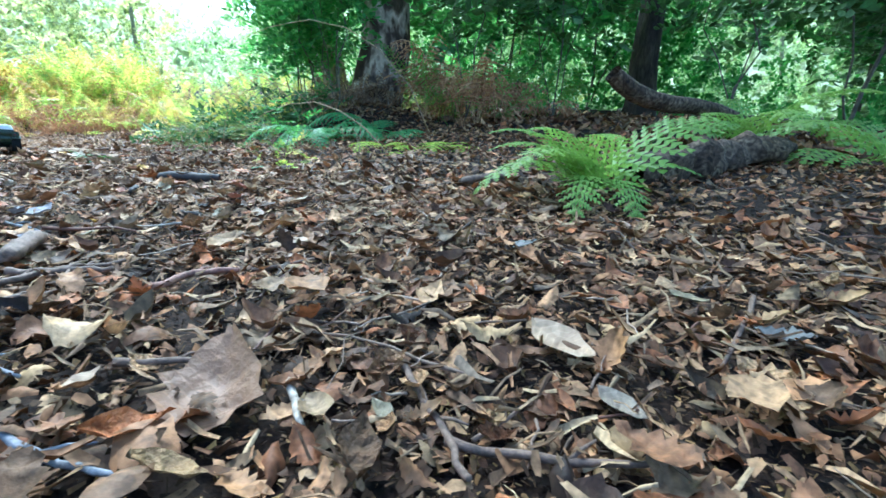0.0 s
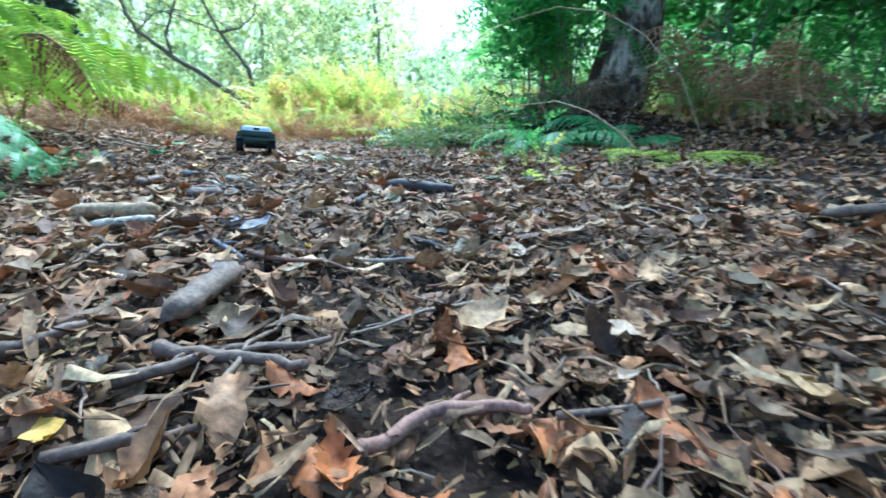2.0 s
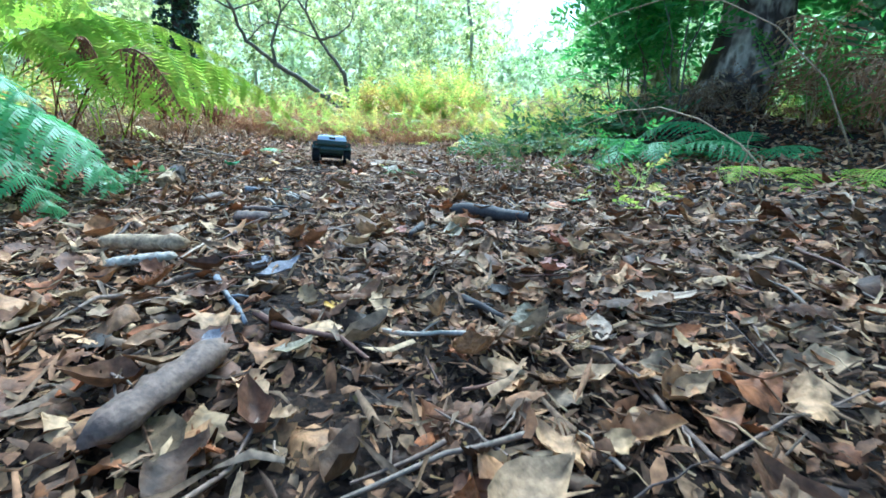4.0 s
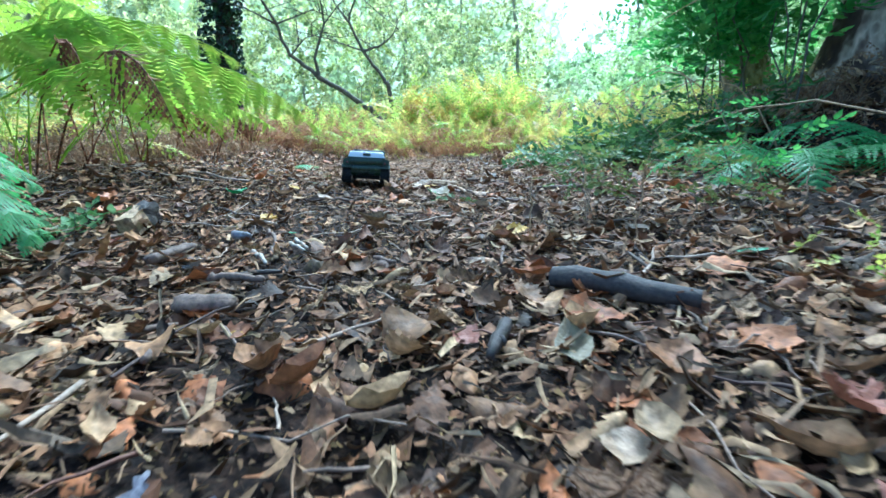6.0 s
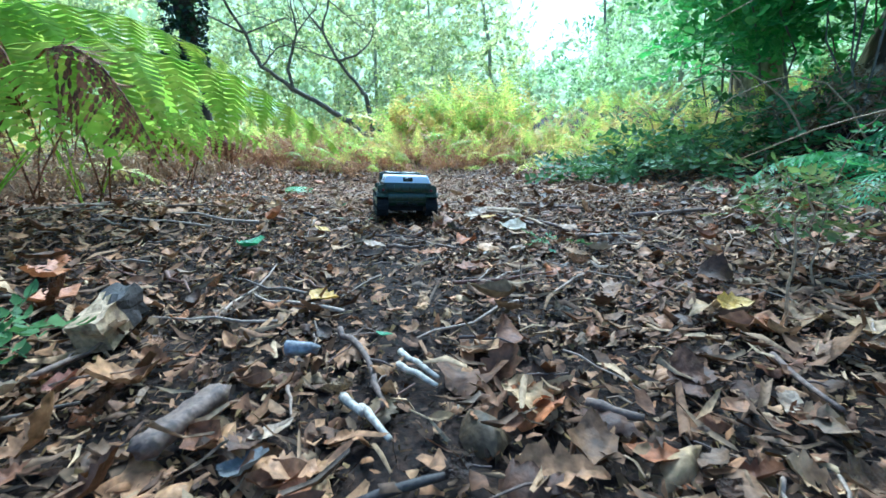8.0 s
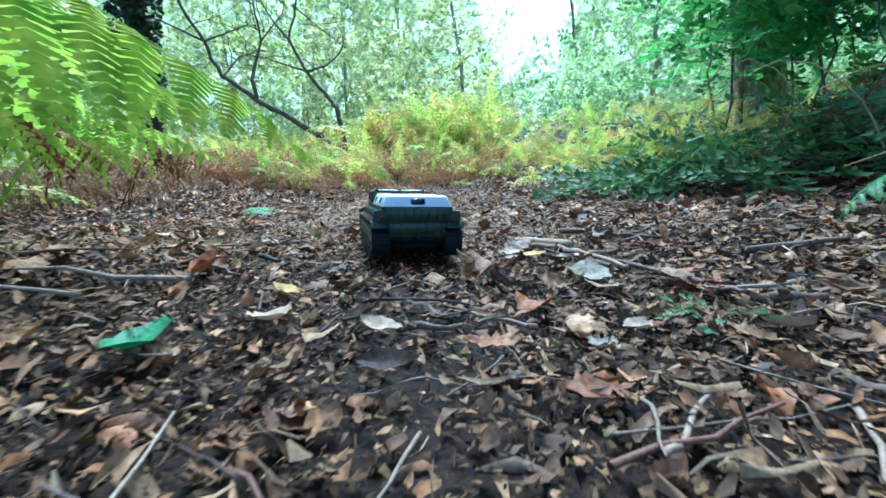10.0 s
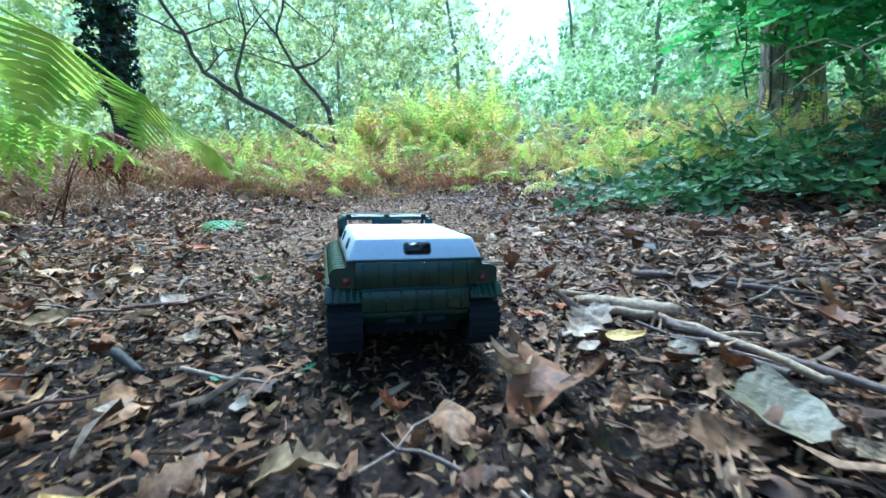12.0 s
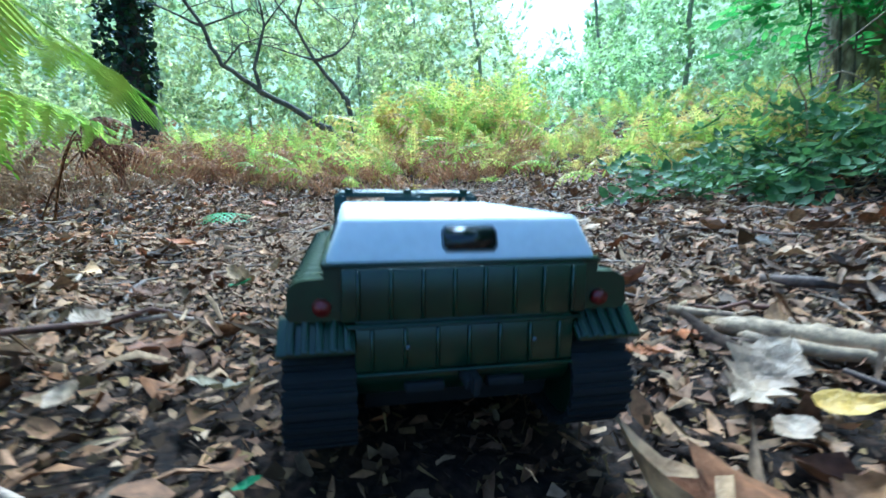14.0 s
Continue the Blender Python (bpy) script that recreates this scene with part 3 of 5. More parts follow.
fern(0.83, 2.26, [(-76, 0.44, 8, 20), (116, 0.40, -2, 0), (136, 0.39, -6, 0), (158, 0.38, -8, 0), (100, 0.36, 6, 0), (182, 0.34, -8, 0), (126, 0.33, 12, 0), (82, 0.34, 14, 0), (-120, 0.28, -5, 0), (30, 0.3, 15, 0), (168, 0.33, 10, 0)], "bright green fern beside a fallen log", FRONDS_SWORD)
fern(2.0, 2.75, ring(7, 0.55, 2, -10), "green fern by the end of the fallen log", FRONDS_SWORD)
fern(1.75, 3.25, ring(6, 0.6, 3, 0), "tall green fern behind the fallen log", FRONDS_SWORD)
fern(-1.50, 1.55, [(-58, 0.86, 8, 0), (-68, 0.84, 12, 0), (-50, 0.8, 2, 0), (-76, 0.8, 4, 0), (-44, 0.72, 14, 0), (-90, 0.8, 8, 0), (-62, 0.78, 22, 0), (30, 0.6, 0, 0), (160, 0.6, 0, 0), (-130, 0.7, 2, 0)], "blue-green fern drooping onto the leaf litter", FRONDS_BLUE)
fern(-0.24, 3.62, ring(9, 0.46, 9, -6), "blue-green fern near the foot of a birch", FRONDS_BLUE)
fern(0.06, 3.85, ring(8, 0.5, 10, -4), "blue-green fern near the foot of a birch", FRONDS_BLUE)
fern(0.16, 3.1, ring(5, 0.28, 11, -20), "small green fern in the leaf litter", FRONDS)
fern(0.45, 3.3, ring(5, 0.3, 12, -20), "small green fern in the leaf litter", FRONDS)
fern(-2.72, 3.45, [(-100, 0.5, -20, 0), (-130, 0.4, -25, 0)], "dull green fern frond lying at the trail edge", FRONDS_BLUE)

fern(0.25, 4.5, ring(7, 0.7, 17, 25), "dead russet bracken beside the birch", FRONDS_DEAD, "dead ferns")
fern(0.6, 4.1, ring(7, 0.6, 18, 25), "dead russet bracken beside the birch", FRONDS_DEAD, "dead ferns")

def bracken(x, y, ribs, label, mat, group, pairs=17, fine=12, width=0.24, droop=0.3, slim=0.86, wild=0.5, stipe=0.34, seed=0, roll=0.75):
    """A bracken plant whose fronds follow given ribs (bend and tip, in the world) from one root."""
    root = tagged(new("bracken"), label, "bracken", group)
    z = gz(x, y) - 0.01
    root.location = (x, y, z)
    base = np.array((x, y, z))
    for i, (bend, tip) in enumerate(ribs):
        rib = [(0.02 * math.sin(3 * i), 0.02 * math.cos(3 * i), 0.0), np.array(bend) - base, np.array(tip) - base]
        part_of("frond", mesh_of("frond", *frond(pairs, fine, width=width, droop=droop, stipe=stipe, seed=100 * seed + i, slim=slim, wild=wild, rib=rib, roll=roll), mat), root)
    return root


TALL = "tall yellow-green bracken arching beside the trail"
bracken(-1.95, 1.75, [((-1.38, 2.24, 0.67), (-1.44, 2.78, 0.17)), ((-1.56, 2.22, 0.68), (-1.66, 2.70, 0.27)), ((-1.7, 2.1, 0.74), (-1.8, 2.55, 0.36)), ((-1.72, 2.1, 0.78), (-1.72, 2.75, 0.36)), ((-1.6, 1.9, 0.72), (-1.35, 2.1, 0.46))], "bright green bracken frond hanging low over the trail edge", M_fern, "bracken by the trail", pairs=12, fine=11, width=0.2, seed=1, roll=1.1)
bracken(-2.3, 2.15, [((-1.95, 2.45, 0.62), (-1.76, 2.88, 0.24)), ((-2.1, 2.2, 0.78), (-1.75, 2.28, 0.48)), ((-2.2, 2.5, 0.55), (-2.05, 2.95, 0.3)), ((-2.0, 2.0, 0.8), (-1.65, 2.02, 0.58))], TALL, M_fern, "bracken by the trail", seed=2)
bracken(-2.65, 2.55, [((-2.35, 2.7, 0.5), (-2.1, 3.0, 0.18)), ((-2.55, 2.45, 0.8), (-2.25, 2.4, 0.58)), ((-2.6, 2.8, 0.5), (-2.5, 3.15, 0.22)), ((-2.5, 2.3, 0.95), (-2.2, 2.2, 0.75))], TALL, M_fern, "bracken by the trail", seed=3)
bracken(-2.35, 1.5, [((-1.95, 1.7, 0.85), (-1.6, 1.98, 0.55)), ((-2.1, 1.6, 0.9), (-1.75, 1.6, 0.62)), ((-2.2, 1.4, 0.85), (-1.85, 1.25, 0.5))], TALL, M_fern, "bracken by the trail", seed=4)
bracken(-3.1, 2.6, [((-2.9, 2.75, 0.58), (-2.55, 2.95, 0.3)), ((-3.1, 2.9, 0.52), (-2.95, 3.2, 0.3)), ((-3.0, 2.5, 0.85), (-2.7, 2.5, 0.62)), ((-3.2, 2.8, 0.65), (-3.1, 3.1, 0.4))], TALL, M_fern, "bracken by the trail", seed=5)
bracken(-3.3, 2.2, [((-3.0, 2.4, 1.1), (-2.6, 2.6, 0.8)), ((-3.1, 2.2, 1.2), (-2.7, 2.1, 0.95)), ((-3.2, 2.6, 1.0), (-3.0, 3.0, 0.6))], TALL, M_fern, "bracken by the trail", seed=6)

LIMP = "dead brown bracken with hanging curled fronds"
bracken(-1.85, 2.1, [((-1.52, 2.25, 0.66), (-1.34, 2.30, 0.17)), ((-1.7, 2.2, 0.72), (-1.59, 2.2, 0.2)), ((-2.1, 2.2, 0.7), (-2.0, 2.24, 0.14))], LIMP, M_curl, "dead ferns", 20, 8, 0.055, 1.9, 0.8, 1.5, 0.5, 11, 0.9)
bracken(-2.35, 2.5, [((-2.2, 2.55, 0.6), (-2.1, 2.6, 0.13)), ((-2.3, 2.6, 0.5), (-2.2, 2.8, 0.13)), ((-2.35, 2.45, 0.65), (-2.25, 2.4, 0.2))], LIMP, M_curl, "dead ferns", 18, 8, 0.08, 1.4, 0.75, 1.2, 0.4, 12, 0.5)
bracken(-3.05, 3.1, [((-2.9, 3.2, 0.45), (-2.78, 3.25, 0.12)), ((-3.0, 3.25, 0.4), (-2.9, 3.45, 0.1)), ((-3.1, 3.25, 0.5), (-3.0, 3.45, 0.2))], LIMP, M_curl, "dead ferns", 18, 8, 0.08, 1.4, 0.75, 1.2, 0.4, 13, 0.5)
bracken(-2.75, 2.4, [((-2.6, 2.5, 0.75), (-2.4, 2.55, 0.2)), ((-2.7, 2.7, 0.7), (-2.55, 2.9, 0.2)), ((-2.6, 2.3, 0.8), (-2.35, 2.2, 0.35))], LIMP, M_curl, "dead ferns", 18, 8, 0.09, 1.4, 0.75, 1.2, 0.4, 14, 0.5)

# bracken thicket
GREEN_NEAR = [frond(14, 3, 1.5, 0.1, 0.19, 0.5, 0.35, 20, 0.8, 0.8), frond(15, 3, 1.35, -0.8, 0.2, 0.6, 0.3, 21, 0.8, 0.8), frond(13, 3, 1.5, 0.7, 0.15, 0.6, 0.4, 22, 0.75, 0.8), frond(14, 3, 1.45, -0.4, 0.16, 0.9, 0.35, 26, 0.75, 0.9)]
GREEN_FAR = [frond(17, 1, 1.5, 0.2, 0.17, 0.5, 0.35, 20, 0.85), frond(17, 1, 1.35, -0.7, 0.18, 0.6, 0.3, 21, 0.85), frond(16, 1, 1.55, 0.7, 0.15, 0.5, 0.4, 22, 0.8), frond(17, 1, 1.5, -0.3, 0.15, 0.9, 0.35, 26, 0.8, 0.8)]
DEAD_FAR = [frond(14, 2, 1.4, -1.4, 0.12, 1.8, 0.3, 23, 0.6, 1.2), frond(13, 2, 1.5, -1.9, 0.11, 2.2, 0.35, 24, 0.6, 1.2), frond(12, 2, 1.5, -0.6, 0.1, 2.2, 0.3, 25, 0.55, 1.4), frond(9, 1, 1.5, 0.6, 0.05, 1.5, 0.4, 28, 0.5, 1.4)]


def thicket(name, label, templates, mat, places, size, tilt=0.25):
    x, y = places
    n = len(x)
    s = rng.uniform(size[0], size[1], n)
    z = gh(x, y) - 0.02
    which = rng.integers(0, len(templates), n)
    chunks = [spread(tv, tf, turns(rng, (which == k).sum(), tilt, s[which == k], np.stack([x, y, z], -1)[which == k])) for k, (tv, tf) in enumerate(templates)]
    v, f = joined(chunks)
    return tagged(new(name, mesh_of(name, v, f, mat)), label, "bracken", kind="stuff")


def in_uv(n, u0, u1, v0, v1, edge=None):
    u, v = rng.uniform(u0, u1, n), rng.uniform(v0, v1, n)
    if edge is not None:
        k = v > edge(u)
        u, v = u[k], v[k]
    return P0[0] + u * R2[0] + v * F2[0], P0[1] + u * R2[1] + v * F2[1]


def front(u):
    return 2.3 + 0.35 * np.clip(-u - 0.4, 0, 3) + 0.25 * np.sin(3 * u)


def beside(n, p, q, wide):
    """Places along the line p to q, off it to the left by up to wide."""
    a, b = np.array(p), np.array(q)
    d = (b - a) / np.linalg.norm(b - a)
    at = a + (b - a) * rng.random(n)[:, None] + np.array((-d[1], d[0])) * (wide * rng.random(n) ** 1.4)[:, None]
    return at[:, 0], at[:, 1]


thicket("bracken_thicket", "yellow-green bracken thicket beyond the trail", GREEN_NEAR, M_bracken, in_uv(950, -3.6, 1.3, 2.2, 5.2, front), (0.2, 0.5), 0.45)
thicket("bracken_thicket", "tall mound of yellow-green bracken", GREEN_NEAR, M_bracken, in_uv(300, -0.6, 0.6, 3.8, 5.2), (0.6, 1.0), 0.35)
thicket("bracken_thicket", "yellow-green bracken thicket further back", GREEN_FAR, M_bracken, in_uv(1000, -9, 9, 4.8, 11.0), (0.4, 0.75), 0.35)
thicket("dead_bracken", "russet dead bracken tangled at the end of the trail", DEAD_FAR, M_rust, in_uv(420, -2.4, 0.5, 2.3, 3.6, front), (0.2, 0.45), 0.5)
thicket("dead_bracken", "straw-coloured dry bracken stalks among the green", DEAD_FAR, M_straw, in_uv(70, -0.9, 1.4, 2.6, 4.8, front), (0.3, 0.75), 0.3)
thicket("dead_bracken", "dry brown bracken curled along the trail side", DEAD_FAR, M_dead, beside(260, (-2.95, 2.45), (-3.5, 3.7), 0.9), (0.22, 0.46), 0.5)
thicket("dead_bracken", "tangled clump of russet dead bracken", DEAD_FAR, M_rust, in_uv(420, -2.7, -1.1, 2.8, 3.9), (0.3, 0.55), 0.5)
thicket("dead_bracken", "brown dead bracken on the shaded bank", DEAD_FAR, M_dead, in_uv(110, 1.5, 2.0, 0.95, 1.6), (0.2, 0.45), 0.5)
thicket("dead_bracken", "brown dead bracken near a birch", DEAD_FAR, M_rust, in_uv(60, 2.35, 3.2, 0.4, 1.6), (0.3, 0.7), 0.5)
thicket("bracken_thicket", "green bracken mixed with the dead near a birch", GREEN_NEAR, M_fern_sword, in_uv(95, 2.2, 3.6, 0.6, 2.0), (0.3, 0.7), 0.4)
thicket("bracken_thicket", "bracken growing along the trail side", GREEN_NEAR, M_bracken, in_uv(110, -4.2, -1.9, -0.8, 2.4), (0.5, 0.95), 0.3)
thicket("bracken_thicket", "green bracken between the birch and the trail", GREEN_NEAR, M_bracken, in_uv(260, 0.9, 3.0, 1.5, 3.2), (0.22, 0.5), 0.35)
thicket("bracken_thicket", "yellow-green bracken rising behind the brambles", GREEN_NEAR, M_bracken, (rng.uniform(-1.7, -0.85, 100), rng.uniform(4.6, 5.3, 100)), (0.26, 0.48), 0.4)


# ---- trees and shrubs ----
def spray(n=9, size=0.09, detail=True, seed=0, flat=0.35):
    """A leafy twig one long with leaves on both sides."""
    r = np.random.default_rng(seed)
    chunks = []
    if detail:
        chunks.append(tube_arrays([(0, 0, 0), (0.02, 0.35, 0.03), (-0.02, 0.7, 0.0), (0, 1, -0.06)], [0.009, 0.007, 0.005, 0.002], 4, False))
    leaf = crumpled(blade([0.03, 0.36, 0.5, 0.46, 0.3, 0.02], 0.3, 0.5), 0.02, seed, 0.08) if detail else (np.array([(0, -0.5, 0), (0.34, 0.05, 0.08), (0, 0.5, -0.06), (-0.36, 0.0, 0.05)]), np.array([(0, 1, 2, 3)]))
    for i in range(n):
        s = (i + 0.6) / n
        side = (-1) ** i
        yaw = -side * r.uniform(0.6, 1.3) if i < n - 1 else 0.0
        sc = size * r.uniform(0.75, 1.2)
        m = pose(0, s, 0, math.degrees(r.normal(0, flat)), math.degrees(r.normal(0, flat)), math.degrees(yaw)) @ pose(0, sc * 0.55, -0.02) @ Matrix.Scale(sc, 4)
        mm = np.array(m)[None]
        chunks.append(spread(leaf[0], leaf[1], mm))
    return joined(chunks)


SPRAYS = [spray(9, 0.26, True, s, 0.22) for s in (1, 2, 3)]
SPRAYS_FAR = [spray(38, 0.13, False, s, 0.7) for s in (4, 5, 6)]


def sprays_at(pts, sizes, templates, tilt=0.5):
    n = len(pts)
    which = rng.integers(0, len(templates), n)
    chunks = [spread(tv, tf, turns(rng, (which == k).sum(), tilt, sizes[which == k], pts[which == k])) for k, (tv, tf) in enumerate(templates) if (which == k).any()]
    return joined(chunks)


def clear_of_gap(pts):
    """Keeps the opening in the canopy over the trail free."""
    d = pts - np.array((-0.8, 2.4, 0.19))
    az = np.degrees(np.arctan2(-d[:, 0], d[:, 1]))
    el = np.degrees(np.arctan2(d[:, 2], np.hypot(d[:, 0], d[:, 1])))
    wide = np.clip((el - 5.5) * 0.9, 0, 5.5)
    e = pts - np.array((0.44, 1.05, 0.2))
    az2, el2 = np.degrees(np.arctan2(-e[:, 0], e[:, 1])), np.degrees(np.arctan2(e[:, 2], np.hypot(e[:, 0], e[:, 1])))
    seen = np.abs(az2 - 27.0) > np.clip((el2 - 6) * 0.8, 0, 4.0)
    clump = np.array([noise.noise(Vector(p) * 0.6) + 0.5 * noise.noise(Vector(p) * 1.7) for p in pts.tolist()])
    bare = (az > 43) & (az < 66) & (np.hypot(d[:, 0], d[:, 1]) < 9.5) & (el > 0.5)
    return seen & ~bare & (np.abs(az - 24.0 + 0.15 * (el - 9)) > wide) & ((clump > -0.06 - 0.02 * np.clip(12 - np.hypot(d[:, 0], d[:, 1]), 0, 8)) | (np.hypot(d[:, 0], d[:, 1]) < 5))


def ball(n, c, r, hollow=0.3):
    p = rng.normal(0, 1, (n, 3))
    p /= np.linalg.norm(p, axis=1)[:, None]
    p *= (hollow + (1 - hollow) * rng.random(n) ** 0.6)[:, None]
    return np.array(c) + p * np.array(r)


def trunk_mesh(name, pts, radii, mat, sides=12, knob=0.06, seed=0):
    v, f = tube_arrays(pts, radii, sides, False)
    r = np.random.default_rng(seed)
    c = np.repeat(np.array(pts, float), sides, 0)
    ang = np.tile(np.linspace(0, 2 * np.pi, sides, endpoint=False), len(pts))
    lobe = 1 + knob * np.sin(3 * ang + r.uniform(0, 6) + np.repeat(np.arange(len(pts)), sides) * 0.25) + r.normal(0, knob * 0.4, len(v))
    return mesh_of(name, c + (v - c) * lobe[:, None], f, mat)


def tree(x, y, h, r0, lean, mat, label, crown=(), crown_mat=None, n=0, size=(0.5, 0.8), templates=None, name="tree", limbs=(), flare=1.5, sides=12, seed=1, knob=0.06, wob=0.12):
    """A tree: a tapered trunk with limbs, and a crown of leafy twigs filling the given masses."""
    z = gz(x, y) - 0.1
    root = tagged(new(name), label, "tree")
    root.location = (x, y, z)
    r = np.random.default_rng(seed)
    pts, rad = [], []
    steps = 16
    for i in range(steps + 1):
        s = (i / steps) ** 1.3
        pts.append((lean[0] * s * h + r.normal(0, r0 * wob) * (i > 1), lean[1] * s * h + r.normal(0, r0 * wob) * (i > 1), s * h))
        rad.append(r0 * (1 - 0.7 * s) * (1 + (flare - 1) * math.exp(-s * h / (2.2 * r0))))
    part_of("trunk", trunk_mesh("trunk", pts, rad, mat, sides, knob, seed), root)
    for a, b, ra in limbs:
        pp = bent(a, b, 7, 0.05 * math.dist(a, b), r)
        part_of("limb", trunk_mesh("limb", pp, np.linspace(ra, ra * 0.35, 7), mat, 7, 0.04, seed), root)
    if n:
        pc = np.concatenate([ball(int(n * wgt), c, rr) for c, rr, wgt in crown])
        pc = pc[clear_of_gap(pc + np.array((x, y, z))) & (pc[:, 2] > 0.2)]
        part_of("crown", mesh_of("crown", *sprays_at(pc, rng.uniform(size[0], size[1], len(pc)), templates or SPRAYS_FAR), crown_mat or M_far), root)
    return root


# crowns of these four sit above the view, added to shade the floor
tree(-0.2, 4.95, 9.0, 0.185, (0.11, 0.0), M_birch, "thick old birch with flaking grey and dark bark", name="birch_tree", sides=20, seed=2, flare=1.25, knob=0.06, crown=[((0.6, -0.6, 6.0), (2.6, 2.6, 2.0), 1.0)], crown_mat=M_leaf, n=520, size=(0.5, 0.9))
tree(-0.82, 6.2, 9.0, 0.15, (-0.05, 0.0), M_birch_pale, "birch with peeling pale bark behind leafy saplings", name="birch_tree", sides=16, seed=3, knob=0.1, crown=[((0, 0, 6.5), (2.4, 2.4, 2.2), 1.0)], crown_mat=M_leaf, n=480, size=(0.5, 0.9))
tree(2.48, 6.45, 10.0, 0.14, (0.0, 0.0), M_bark_dark, "straight dark-barked tree trunk in the shade", name="tree", seed=4, crown=[((-0.5, -1.0, 6.2), (2.8, 2.8, 2.4), 1.0)], crown_mat=M_leaf, n=560, size=(0.5, 0.9))
ivy_tree = tree(-6.2, 4.8, 9.0, 0.12, (0.0, 0.0), M_bark_dark, "tree trunk wrapped in dark green ivy", name="ivy_clad_tree", seed=5, crown=[((1.0, -0.8, 6.4), (3.0, 2.8, 2.4), 1.0)], crown_mat=M_leaf, n=560, size=(0.5, 0.9))
n = 4200
turn, high = rng.uniform(0, 2 * np.pi, n), 0.75 + 3.9 * rng.random(n)
out = (0.17 + 0.05 * np.sin(3.1 * high + turn) + rng.uniform(-0.02, 0.09, n)) * np.clip((high - 0.6) / 0.35, 0.5, 1)
pts = np.stack([out * np.cos(turn), out * np.sin(turn), high], -1)
part_of("ivy", mesh_of("ivy", *spread(*blade([0.05, 0.8, 0.75, 0.4, 0.02], 0.2, 0.3), turns(rng, n, 0.9, rng.uniform(0.04, 0.075, n), pts)), M_ivy), ivy_tree)

# leaning trees with bare boughs behind the bracken
def bough_tree(x, y, boughs, label, seed):
    """A leaning tree drawn by its boughs: points in the world and the radius at the start of each."""
    z = gz(x, y) - 0.05
    root = tagged(new("leaning_tree"), label, "tree")
    root.location = (x, y, z)
    r = np.random.default_rng(seed)
    for name, pts, ra in boughs:
        P = [np.array(p) - (x, y, z) for p in pts]
        fine = []
        for a, b in zip(P[:-1], P[1:]):
            for k in range(4):
                fine.append(a + (b - a) * k / 4 + r.normal(0, ra * 0.16, 3))
        fine.append(P[-1])
        part_of(name, trunk_mesh(name, fine, 0.78 * ra * (0.3 + 0.7 * (1 - np.linspace(0, 1, len(fine))) ** 1.5), M_branch, 8, 0.05, seed), root)
        for k in range(7):
            i = int(r.integers(2, len(fine) - 1))
            a = fine[i]
            way = np.array((r.normal(0, 0.5), r.normal(0, 0.5), r.uniform(-0.1, 0.8)))
            b = a + way * r.uniform(0.3, 0.8)
            part_of("twig", mesh_of("twig", *tube_arrays(bent(a, b, 6, 0.03, r), np.linspace(0.006, 0.002, 6), 5, False), M_branch), root)
    return root


bough_tree(-5.42, 6.92, [("trunk", [(-5.42, 6.92, 0.0), (-5.63, 6.67, 0.36), (-5.79, 6.48, 0.55), (-6.11, 6.07, 0.87), (-6.31, 5.77, 1.15), (-6.39, 5.64, 1.55), (-6.48, 5.48, 1.93), (-6.55, 5.35, 2.5)], 0.065), ("limb", [(-6.11, 6.07, 0.87), (-6.13, 6.04, 1.12), (-6.04, 6.18, 1.58), (-6.06, 6.14, 1.99), (-6.03, 6.18, 2.63)], 0.034), ("limb", [(-6.31, 5.77, 1.15), (-6.19, 5.96, 1.39), (-6.02, 6.2, 1.47)], 0.018), ("limb", [(-6.39, 5.64, 1.55), (-6.12, 6.06, 1.75), (-5.89, 6.37, 1.62)], 0.016), ("limb", [(-6.04, 6.18, 1.58), (-5.85, 6.4, 1.9), (-5.8, 6.5, 2.4)], 0.014), ("limb", [(-6.39, 5.64, 1.55), (-6.62, 5.3, 1.75), (-6.9, 4.9, 1.8)], 0.02)], "leaning tree with bare crooked boughs behind bracken", 6)
bough_tree(-5.85, 7.3, [("trunk", [(-5.85, 7.3, 0.0), (-5.92, 7.24, 0.81), (-5.97, 7.19, 0.92), (-6.17, 6.96, 1.31), (-6.3, 6.82, 1.73), (-6.21, 6.92, 2.13), (-6.05, 7.1, 2.92)], 0.052), ("limb", [(-6.17, 6.96, 1.31), (-6.01, 7.14, 1.37), (-5.85, 7.31, 1.53), (-5.8, 7.4, 1.75)], 0.03), ("limb", [(-6.17, 6.96, 1.31), (-6.49, 6.56, 1.48), (-6.75, 6.2, 1.57)], 0.018), ("limb", [(-6.3, 6.82, 1.73), (-6.42, 6.66, 1.99), (-6.51, 6.54, 2.3)], 0.024), ("limb", [(-6.21, 6.92, 2.13), (-5.98, 7.17, 1.84), (-5.79, 7.37, 1.62)], 0.014)], "slender tree with dead crooked branches", 7)

